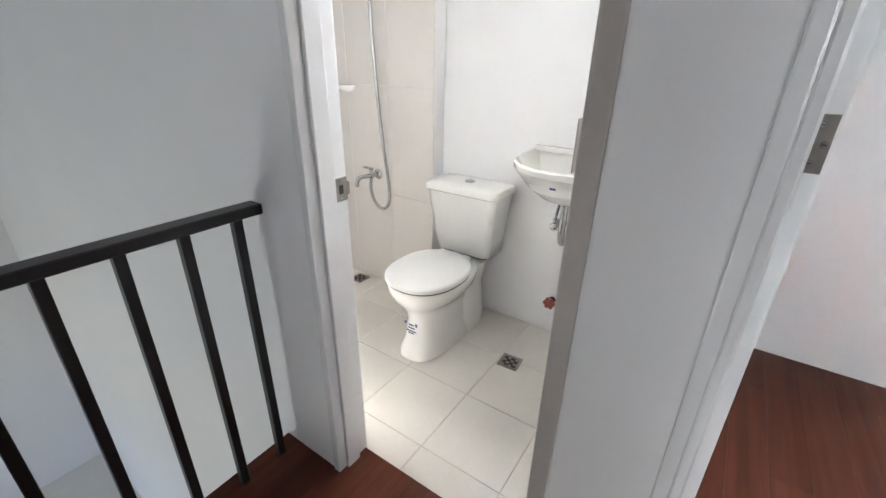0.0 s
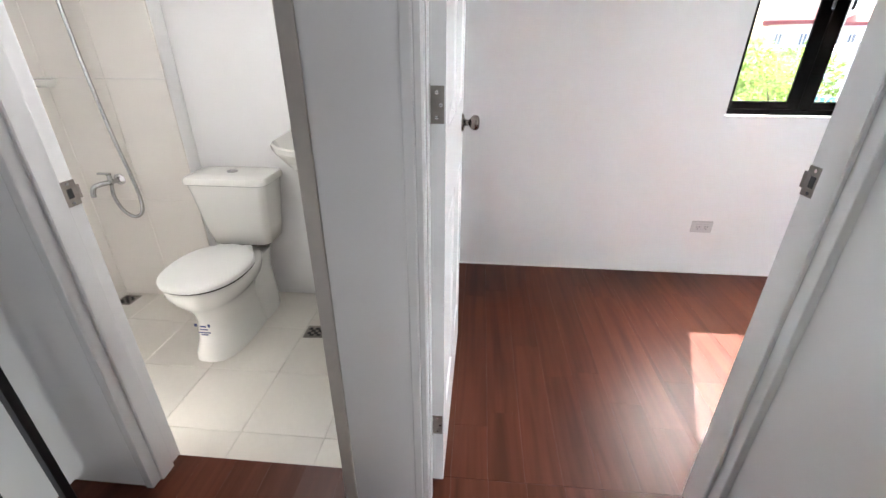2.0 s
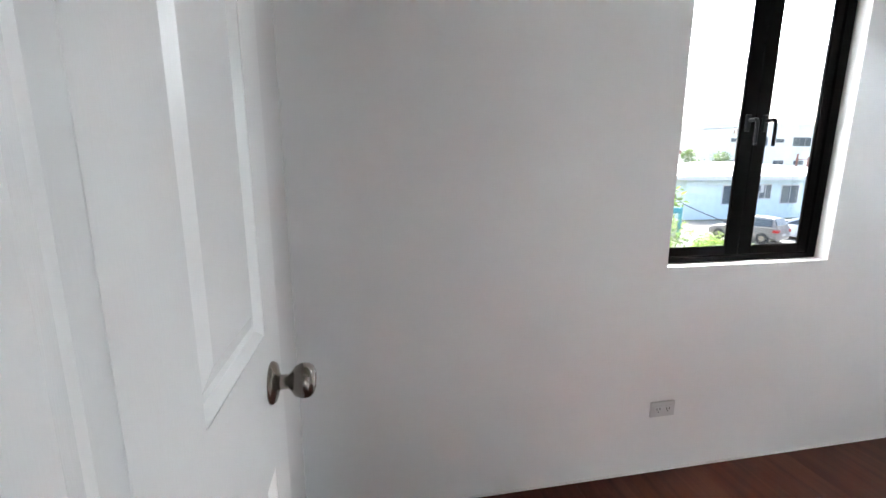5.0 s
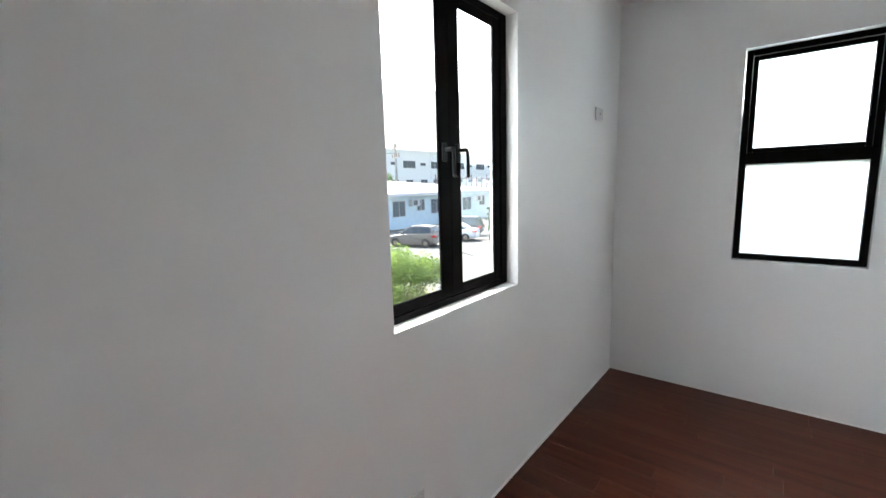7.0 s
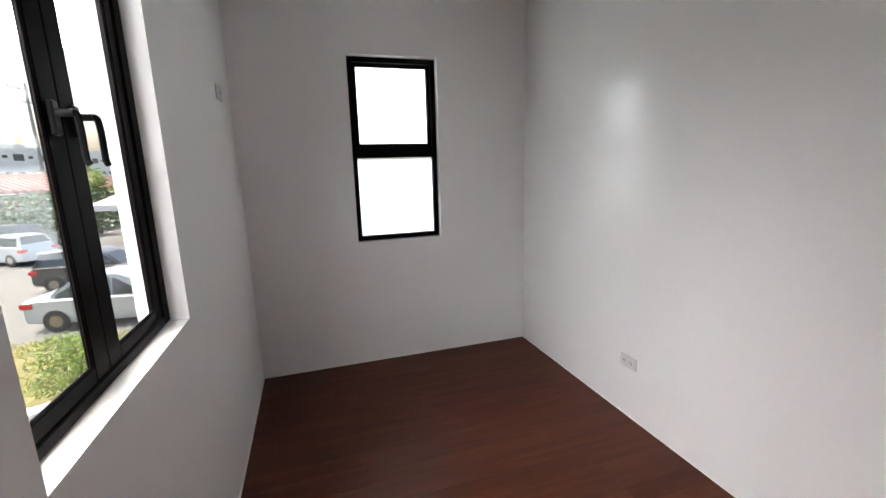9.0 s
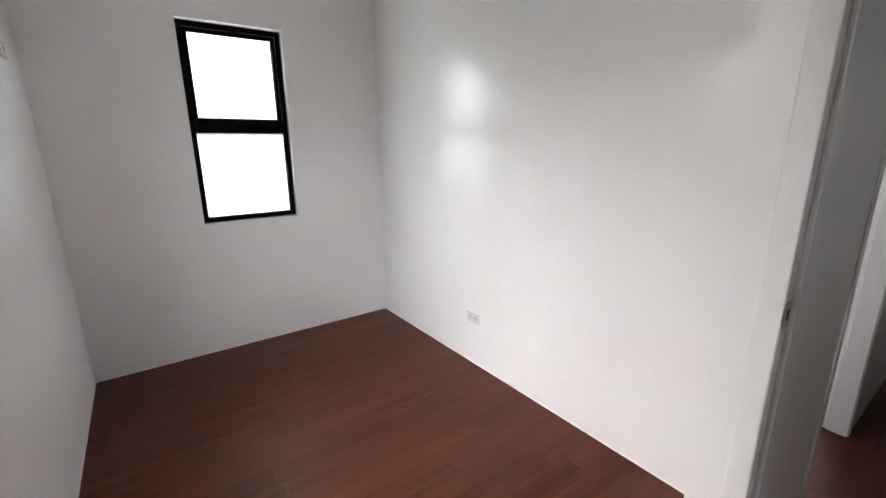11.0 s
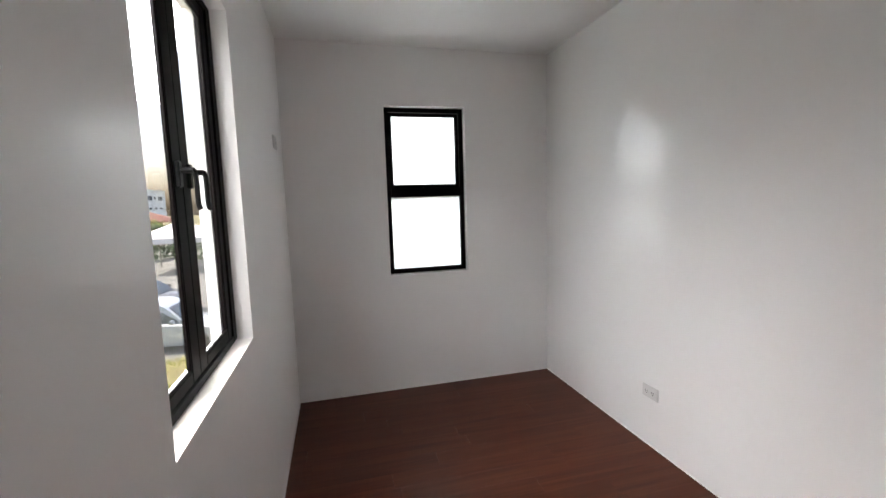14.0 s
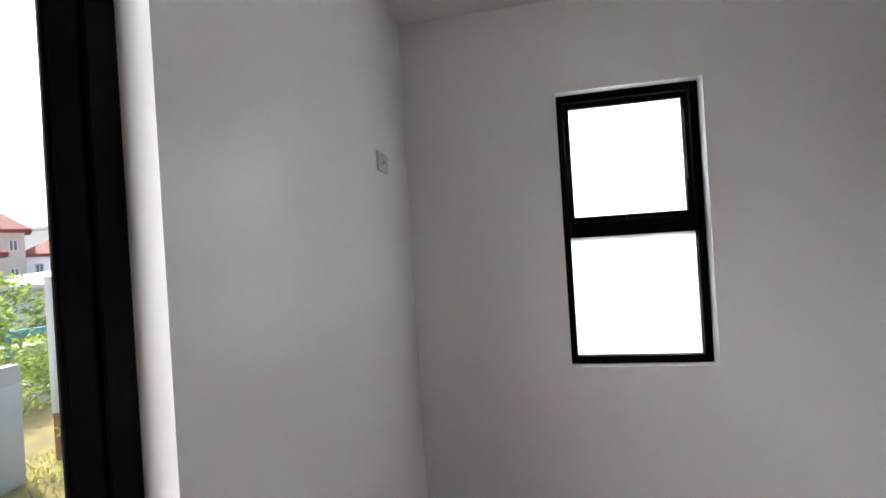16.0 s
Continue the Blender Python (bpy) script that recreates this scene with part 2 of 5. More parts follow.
def wall(name, axis, a0, a1, b0, b1, z0, z1, holes=(), material=None, label="plain painted wall"):
    """A wall along x (axis 'x') or y, b its thickness, holes (from, to, bottom, top) go right through it."""
    us = sorted({a0, a1, *[h[0] for h in holes], *[h[1] for h in holes]})
    zs = sorted({z0, z1, *[h[2] for h in holes], *[h[3] for h in holes]})
    us, zs = [u for u in us if a0 <= u <= a1], [z for z in zs if z0 <= z <= z1]

    def solid(i, k):
        if not (0 <= i < len(us) - 1 and 0 <= k < len(zs) - 1):
            return False
        u, z = (us[i] + us[i + 1]) / 2, (zs[k] + zs[k + 1]) / 2
        return not any(h[0] < u < h[1] and h[2] < z < h[3] for h in holes)

    bm = bmesh.new()
    cache = {}

    def v(u, b, z):
        key = (u, b, z)
        if key not in cache:
            cache[key] = bm.verts.new((u, b, z) if axis == "x" else (b, u, z))
        return cache[key]

    for i in range(len(us) - 1):
        for k in range(len(zs) - 1):
            if not solid(i, k):
                continue
            u0, u1, w0, w1 = us[i], us[i + 1], zs[k], zs[k + 1]
            bm.faces.new((v(u0, b0, w0), v(u1, b0, w0), v(u1, b0, w1), v(u0, b0, w1)))
            bm.faces.new((v(u0, b1, w0), v(u0, b1, w1), v(u1, b1, w1), v(u1, b1, w0)))
            if not solid(i - 1, k):
                bm.faces.new((v(u0, b0, w0), v(u0, b0, w1), v(u0, b1, w1), v(u0, b1, w0)))
            if not solid(i + 1, k):
                bm.faces.new((v(u1, b0, w0), v(u1, b1, w0), v(u1, b1, w1), v(u1, b0, w1)))
            if not solid(i, k - 1):
                bm.faces.new((v(u0, b0, w0), v(u0, b1, w0), v(u1, b1, w0), v(u1, b0, w0)))
            if not solid(i, k + 1):
                bm.faces.new((v(u0, b0, w1), v(u1, b0, w1), v(u1, b1, w1), v(u0, b1, w1)))
    bmesh.ops.recalc_face_normals(bm, faces=bm.faces)
    ob = part(name, bm, material or M_WALL)
    return tagged(ob, label, "wall", kind="structure")


# ---- the rooms ----
CEIL = 2.615
YN, XW, YS, YD = 2.047, -3.78, 0.0, 0.505      # bedroom: north face, west face, south face, inner face of the door wall
WIN_N = (-2.29, -1.47, 0.965, 2.166)
WIN_E = (0.698, 1.322, 0.918, 2.188)
BED_DOOR = (-3.75, -2.862, -0.3, 2.116)
BATH_DOOR = (-4.638, -3.939, -0.3, 2.124)
DOOR2 = (-1.068, -0.272, 0.0, 2.124)
BATH_WIN = (-4.78, -4.22, 1.72, 2.22)
LZ = -2.75                                     # ground outside

wall("wall_north", "x", XW - 0.12, 0.15, YN, YN + 0.15, LZ, 3.0, [WIN_N], M_WALLN, label="off-white semi-gloss painted wall with the casement window")
wall("wall_east", "y", -0.12, YN, 0.0, 0.15, LZ, 3.0, [WIN_E], label="off-white painted wall with the frosted window")
SKEW = radians(0.4)                            # the south wall stands slightly out of square
wall("wall_south", "x", -2.77, 0.0, -0.12, 0.0, 0.0, CEIL, label="off-white semi-gloss wall with soft window reflections").rotation_euler = (0, 0, SKEW)
wall("wall_bedroom_west", "y", YD, YN, XW - 0.12, XW, 0.0, CEIL, label="off-white painted partition wall behind the open door")
wall("wall_corridor", "y", -4.0, YD, -2.89, -2.77, 0.0, CEIL, [DOOR2], label="glossy off-white partition wall beside the landing")
wall("wall_doors", "x", -8.6, -2.89, YD - 0.12, YD, LZ, CEIL, [BED_DOOR, BATH_DOOR], M_SATIN, label="grey-white wall with the two door openings")
wall("wall_bath_north", "x", -6.4, XW - 0.12, 1.676, 1.84, LZ, 3.0, [BATH_WIN], label="white painted bathroom wall behind the toilet")
wall("wall_bath_west", "y", YD, 1.84, -6.4, -6.28, -0.3, CEIL, label="white bathroom end wall")
wall("wall_stair_west", "y", -4.0, YD, -8.72, -8.6, LZ, 3.0, label="white stairwell wall")
# its two openings are unseen, added beside the fill lamps
wall("wall_back", "x", -8.6, 0.15, -4.12, -4.0, LZ, 3.0, [(-2.0, -0.8, 0.95, 2.15), (-7.4, -5.6, -1.8, -0.6)], label="white back wall")
wall("wall_back_bedroom_east", "y", -4.0, -0.12, 0.0, 0.15, LZ, 3.0, label="white back bedroom wall")

tagged(part("ceiling", box(XW - 0.3, 0.15, -4.12, YN + 0.15, CEIL, CEIL + 0.12), M_CEIL), "flat white painted ceiling", "ceiling", kind="structure")
tagged(part("ceiling_bath", box(-8.6, XW - 0.301, -4.12, 1.84, CEIL, CEIL + 0.12), M_CEIL), "flat white painted ceiling over bath and stair", "ceiling", kind="structure")
floor = tagged(part("floor", box(XW - 0.12, 0.0, YS - 0.12, YN, -0.2, -0.012), M_UNDER), "dark red-brown wood plank floor of the bedroom", "floor", kind="structure")
floor_landing = tagged(part("floor_landing", box(-4.893, -2.77, -0.33, YD, -0.2, -0.012), M_UNDER), "dark red-brown wood plank floor of the landing", "floor", kind="structure")
floor_back = tagged(part("floor_back_bedroom", box(-3.9, 0.0, -4.0, -0.331, -0.2, -0.012), M_UNDER), "dark red-brown wood plank floor of the back room", "floor", kind="structure")
floor_bath = tagged(part("floor_bathroom", box(-6.28, XW - 0.12, 0.48, 1.676, -0.25, -0.07), M_GROUT), "cream porcelain tile bathroom floor", "floor", kind="structure")
tagged(part("floor_lower", box(-8.6, XW - 0.12, -4.0, YD - 0.12, LZ + 0.0, LZ + 0.1), M_TILE), "pale tile floor of the storey below", "floor", kind="structure")


def rect_frame(bm, axis, u0, u1, z0, z1, b0, b1, w, bevel=0.003, wb=None, wt_=None, wl=None, wr=None):
    """Four bars of width w round an opening; axis 'x': it lies across x, b is its depth in y."""
    wb, wt_, wl, wr = wb or w, wt_ or w, wl or w, wr or w
    for (a, c, e, g) in ((u0, u0 + wl, z0, z1), (u1 - wr, u1, z0, z1), (u0 + wl, u1 - wr, z0, z0 + wb), (u0 + wl, u1 - wr, z1 - wt_, z1)):
        if axis == "x":
            add_box(bm, a, c, b0, b1, e, g, bevel)
        else:
            add_box(bm, b0, b1, a, c, e, g, bevel)
    return bm


# north casement window
def casement_window():
    x0, x1, z0, z1 = WIN_N
    y0, y1 = YN + 0.055, YN + 0.115
    w = thing("window_1", "black aluminium two-leaf casement window, closed", "window", kind="structure", m=pose((x0 + x1) / 2, y0, z0))
    off = Matrix.Translation((-(x0 + x1) / 2, -y0, -z0))

    def add(name, bm, material, parent=w, label=""):
        bm.transform(off)
        return part(name, bm, material, parent, label)

    add("window_frame", rect_frame(bmesh.new(), "x", x0 + 0.002, x1 - 0.002, z0 + 0.002, z1 - 0.002, y0, y0 + 0.045, 0.027, wl=0.018, wr=0.05), M_BLACK)
    mid = -1.89
    for n, (a, b) in enumerate(((x0 + 0.019, mid - 0.001), (mid + 0.001, x1 - 0.052))):
        s = add("sash", rect_frame(bmesh.new(), "x", a, b, z0 + 0.029, z1 - 0.029, y0 + 0.007, y0 + 0.026, 0.036, wl=0.025 if n == 0 else 0.064, wr=0.064 if n == 0 else 0.044), M_BLACK)
        add("bead", rect_frame(bmesh.new(), "x", a + (0.023 if n == 0 else 0.062), b - (0.062 if n == 0 else 0.042), z0 + 0.063, z1 - 0.063, y0 + 0.009, y0 + 0.0155, 0.007, 0.002), M_BLACK, s)
        g = add("pane", box(a + 0.02, b - 0.03, y0 + 0.016, y0 + 0.021, z0 + 0.06, z1 - 0.06), M_GLASS, s)
        g.visible_shadow = False
        hx = mid + (-0.042 if n == 0 else 0.042)
        hz = 1.558
        bm = box(hx - 0.013, hx + 0.013, y0 - 0.005, y0 + 0.0075, hz - 0.035, hz + 0.035, 0.004)
        add_cyl(bm, (hx, y0, hz + 0.01), (hx, y0 - 0.034, hz + 0.01), 0.008, seg=12)
        h = add("handle", bm, M_HANDLE, s, "black lever window handle")
        lean = 0.006 if n else 0.003
        grip = tube([(hx, y0 - 0.028, hz + 0.012), (hx + lean * 1.6, y0 - 0.035, hz + 0.008), (hx + lean * 2.2, y0 - 0.037, hz - 0.02), (hx + lean * 2.2, y0 - 0.037, hz - 0.078), (hx + lean * 1.2, y0 - 0.042, hz - 0.092)], 0.007)
        smooth(add("lever", grip, M_HANDLE, h))


casement_window()


def awning_window():
    y0, y1, z0, z1 = WIN_E
    x0, x1 = 0.048, 0.108
    zt = 1.548
    w = thing("window_2", "narrow black aluminium window with white frosted panes", "window", kind="structure", m=pose(x0, (y0 + y1) / 2, z0))
    off = Matrix.Translation((-x0, -(y0 + y1) / 2, -z0))

    def add(name, bm, material, parent=w, label=""):
        bm.transform(off)
        return part(name, bm, material, parent, label)

    add("window_frame", rect_frame(bmesh.new(), "y", y0 + 0.002, y1 - 0.002, z0 + 0.002, z1 - 0.002, x0, x1, 0.034), M_BLACK)
    add("transom", box(x0 - 0.006, x1, y0 + 0.036, y1 - 0.036, zt - 0.035, zt + 0.035, 0.003), M_BLACK)
    g = add("pane", box(x0 + 0.03, x0 + 0.036, y0 + 0.034, y1 - 0.034, z0 + 0.034, zt - 0.035), M_FROST, w, "frosted white lower pane")
    s = add("sash", rect_frame(bmesh.new(), "y", y0 + 0.037, y1 - 0.037, zt + 0.036, z1 - 0.037, x0 + 0.02, x1 - 0.006, 0.026), M_BLACK)
    g2 = add("pane", box(x0 + 0.04, x0 + 0.046, y0 + 0.06, y1 - 0.06, zt + 0.06, z1 - 0.06), M_FROST, s, "frosted white upper pane")
    bm = box(x0 - 0.004, x0 + 0.02, 1.0, 1.03, zt + 0.036, zt + 0.055, 0.003)
    add_box(bm, x0 - 0.006, x0 + 0.004, 0.9, 1.02, zt + 0.037, zt + 0.047, 0.002)
    add("latch", bm, M_BLACK, s, "black awning latch")
    add("stay_arm", box(x0 + 0.005, x0 + 0.018, y0 + 0.05, y0 + 0.062, zt + 0.2, z1 - 0.12, 0.002), M_BLACK, s)


awning_window()


def bath_window():
    x0, x1, z0, z1 = BATH_WIN
    w = thing("window_3", "small black aluminium bathroom window", "window", kind="structure", m=pose((x0 + x1) / 2, 1.75, z0))
    bm = rect_frame(bmesh.new(), "x", x0 + 0.002, x1 - 0.002, z0 + 0.002, z1 - 0.002, 1.75, 1.8, 0.035)
    bm.transform(Matrix.Translation((-(x0 + x1) / 2, -1.75, -z0)))
    part("window_frame", bm, M_BLACK, w)


bath_window()


# door frames: rebated timber jambs
def door_frame(name, label, length, depth, m, rebate_side=1, t=0.052, h=2.08, base=0.0, t_end=None, end_m=None, rebate=0.0):
    """Opening of the given clear length along local x from 0, jambs outside it, depth along y."""
    fr = thing(name, label, "door frame", kind="structure", m=m)
    e = 0.006
    te = t_end or t

    def upright(x0, x1, sx):
        if rebate and sx > 0:
            bm = box(x0, x1 - rebate, -e, depth + e, base, h, 0.004, 2)
            add_box(bm, x1 - rebate - 0.001, x1, -e + 0.001, 0.056, base, h - 0.001, 0.004)
            add_box(bm, x1 - 0.001, x1 + 0.004, 0.03, 0.06, base, h - 0.002, 0.002)
            return bm
        bm = box(x0, x1, -e, depth + e, base, h, 0.004, 2)
        # stop bead
        s0, s1 = (0.0, 0.012) if sx > 0 else (-0.012, 0.0)
        xb = x1 if sx > 0 else x0
        ya, yb = (0.026, depth - 0.04) if rebate_side > 0 else (0.04, depth + e - 0.004)
        add_box(bm, xb + s0 - (0.001 if sx > 0 else 0), xb + s1 + (0 if sx > 0 else 0.001), ya, yb, base, h - 0.001, 0.003)
        return bm

    part("jamb", upright(-t, 0, 1), M_TRIM, fr)
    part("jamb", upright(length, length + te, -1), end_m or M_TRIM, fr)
    part("head", box(-t, length + te, -e, depth + e, h + 0.001, h + t, 0.004, 2), M_TRIM, fr)
    return fr


def strike_plate(x, y, z, sx, label="small nickel strike plate on the jamb"):
    """Plate on a jamb's face at x that looks along sx."""
    t = thing("strike_plate", label, "strike plate", m=pose(x, y, z))
    bm = box(0 if sx > 0 else -0.002, 0.002 if sx > 0 else 0, -0.022, 0.022, -0.032, 0.032, 0.0006)
    add_box(bm, 0 if sx > 0 else -0.003, 0.003 if sx > 0 else 0, 0.02, 0.03, -0.018, 0.018, 0.001)
    part("plate", bm, M_NICKEL, t)
    part("latch_hole", box(0.0015 if sx > 0 else -0.003, 0.003 if sx > 0 else -0.0015, -0.007, 0.007, -0.012, 0.012), M_DARK, t)
    for k in (-0.024, 0.024):
        part("screw", add_cyl(bmesh.new(), (0.001 * sx, 0, k), (0.0032 * sx, 0, k), 0.004, seg=10), M_CHROME, t)
    return t


bed_frame = door_frame("door_frame_1", "white glossy rebated timber door frame of the bedroom", 0.802, 0.12, pose(-3.712, 0.385, 0), t=0.042, t_end=0.052, rebate=0.018)
# right jamb in taupe, darker than the white left jamb and head
bath_frame = door_frame("door_frame_2", "white glossy rebated timber door frame of the bathroom", 0.641, 0.12, pose(-4.612, 0.385, 0), rebate_side=1, t=0.026, base=-0.06, t_end=0.036, end_m=M_TAUPE)
back_frame = door_frame("door_frame_3", "white glossy rebated timber door frame of the back room", 0.70, 0.12, pose(-2.77, -1.02, 0, 0, 0, 90), rebate_side=-1)
strike_plate(-2.9105, 0.488, 1.043, -1)
strike_plate(-4.6115, 0.488, 0.962, 1)


# the open panel door
def panel_door():
    W, H, T = 0.785, 2.06, 0.036
    d = thing("door_1", "white glossy moulded panel door standing open", "door", kind="structure", m=pose(-3.715, 0.489, 0.008, 0, 0, -0.35))
    # local: leaf along +y from the hinge, thickness along x (0..T), faces at x=0 and x=T
    rows_ = ((0.23, 0.895), (1.117, 1.72), (1.82, 1.96))
    cols = ((0.1, 0.335), (0.455, 0.69))
    core = 0.012
    bm = bmesh.new()
    # stiles and rails as one leaf with sunk fields
    ys = [0, cols[0][0], cols[0][1], cols[1][0], cols[1][1], W]
    zs = [0, *[z for r in rows_ for z in r], H]
    for i in range(5):
        for k in range(7):
            field = i in (1, 3) and k in (1, 3, 5)
            a = core if field else 0
            add_box(bm, a, T - a, ys[i], ys[i + 1], zs[k], zs[k + 1])
    bmesh.ops.remove_doubles(bm, verts=bm.verts, dist=0.0001)
    leaf = part("leaf", bm, M_DOOR, d)
    for c in cols:
        for r in rows_:
            bm = bmesh.new()
            for side in (0, 1):
                # raised field with sloping border, on either face
                rings = []
                for inset, x in ((0.0, 0.001), (0.012, core - 0.001), (0.022, core - 0.001), (0.045, 0.004), (0.047, 0.004)):
                    xx = x if side == 0 else T - x
                    p = [(xx, c[0] + inset, r[0] + inset), (xx, c[1] - inset, r[0] + inset), (xx, c[1] - inset, r[1] - inset), (xx, c[0] + inset, r[1] - inset)]
                    rings.append([bm.verts.new(q) for q in (p if side else reversed(p))])
                for a, b in zip(rings, rings[1:]):
                    for i in range(4):
                        bm.faces.new((a[i], a[(i + 1) % 4], b[(i + 1) % 4], b[i]))
                bm.faces.new(rings[-1])
            part("panel", bm, M_DOOR, leaf)
    for sx, x, k in ((1, T, 1.0), (-1, 0, 0.85)):
        prof = [(0.033, 0.0), (0.033, 0.003), (0.03, 0.007), (0.016, 0.011), (0.0115, 0.014), (0.0115, 0.026), (0.016, 0.03), (0.0235, 0.036), (0.027, 0.044), (0.0275, 0.05), (0.0265, 0.057), (0.0225, 0.0625), (0.016, 0.0655), (0.0125, 0.066), (0.012, 0.0648), (0.001, 0.0645)]
        bm = lathe([(r, h * k) for r, h in prof], 28)
        bm.transform(Matrix.Translation((x, W - 0.076, 1.03)) @ Matrix.Rotation(radians(90 * sx), 4, "Y"))
        smooth(part("knob", bm, M_KNOB, leaf, "round satin nickel door knob"), 50)
    bm = box(0.006, T - 0.006, W, W + 0.0012, 0.975, 1.085, 0.0005)
    part("latch_plate", bm, M_NICKEL, leaf)
    for z in (0.25, 1.177, 1.9):
        z0, step = z - 0.038, 0.076 / 5
        h = part("hinge", box(0.004, T - 0.003, -0.0022, 0.0, z0, z + 0.038, 0.0006), M_NICKEL, leaf, "satin nickel butt hinge")
        part("hinge_leaf", box(-0.0148, -0.0128, -0.040, -0.008, z0, z + 0.038, 0.0006), M_NICKEL, h)
        for k in range(5):
            smooth(part("knuckle", add_cyl(bmesh.new(), (-0.0015, -0.0065, z0 + k * step + 0.0006), (-0.0015, -0.0065, z0 + (k + 1) * step - 0.0006), 0.0058, seg=14), M_NICKEL, h))
        part("pin_tip", lathe([(0.0058, -0.002), (0.0062, 0.0), (0.005, 0.004), (0.001, 0.005)], 14), M_NICKEL, h).location = (-0.0015, -0.0065, z + 0.039)
        for kk, yy in ((-0.025, -0.027), (0.0, -0.02), (0.025, -0.027)):
            sc = part("screw", add_cyl(bmesh.new(), (-0.013, yy, z + kk), (-0.0116, yy, z + kk), 0.0046, 0.0038, seg=14), M_CHROME, h)
            part("screw_slot", box(-0.0118, -0.0113, yy - 0.0007, yy + 0.0007, z + kk - 0.003, z + kk + 0.003), M_DARK, sc)
        for kk, xx in ((-0.025, 0.017), (0.0, 0.026), (0.025, 0.017)):
            sc = part("screw", add_cyl(bmesh.new(), (xx, -0.002, z + kk), (xx, -0.0034, z + kk), 0.0046, 0.0038, seg=14), M_CHROME, h)
            part("screw_slot", box(xx - 0.003, xx + 0.003, -0.00365, -0.0032, z + kk - 0.0007, z + kk + 0.0007), M_DARK, sc)


panel_door()


# ---- things on the landing ----
def stair_rail():
    top = 0.91

    def run(name, label, x0, y0, x1, y1, first, step, count):
        r = thing(name, label, "railing", group="landing railings", m=pose(x0, y0, 0))
        dx, dy = x1 - x0, y1 - y0
        n = math.hypot(dx, dy)
        rot = Matrix.Rotation(math.atan2(dy, dx), 4, "Z")
        bm = box(0, n, -0.026, 0.026, top - 0.03, top, 0.003)
        bm.transform(rot)
        part("handrail", bm, M_STEEL, r)
        for i in range(count):
            u = first + i * step
            if u > n - 0.01:
                break
            bm = box(u - 0.0125, u + 0.0125, -0.0125, 0.0125, 0.0, top - 0.03, 0.002)
            bm.transform(rot)
            part("baluster", bm, M_STEEL, r)
        return r

    run("stair_railing", "black painted steel railing with upright square bars", -4.842, 0.384, -4.842, -0.265, 0.068, 0.1385, 5)
    run("stair_railing", "black painted steel railing beside the stairwell edge", -4.813, -0.318, -3.93, -0.318, 0.012, 0.135, 7)


stair_rail()


def door_stop_bits():
    t = thing("hinge_bath", "nickel hinge plate on the bathroom jamb", "hinge", m=pose(-3.999, 0.475, 0.0))
    for z in (0.17, 1.15):
        part("hinge_leaf", box(-0.003, -0.001, -0.02, 0.028, z - 0.045, z + 0.045, 0.0006), M_NICKEL, t)


door_stop_bits()


# ---- bathroom ----
def ring(cx, cy, z, rx, ryf, ryb, n=32, p=2.3):
    """An egg outline: front (towards -y) and back radii differ."""
    out = []
    for i in range(n):
        a = 2 * math.pi * i / n
        c, s = math.cos(a), math.sin(a)
        x = math.copysign(abs(c) ** (2 / p), c) * rx
        y = math.copysign(abs(s) ** (2 / p), s) * (ryb if s > 0 else ryf)
        out.append((cx + x, cy + y, z))
    return out


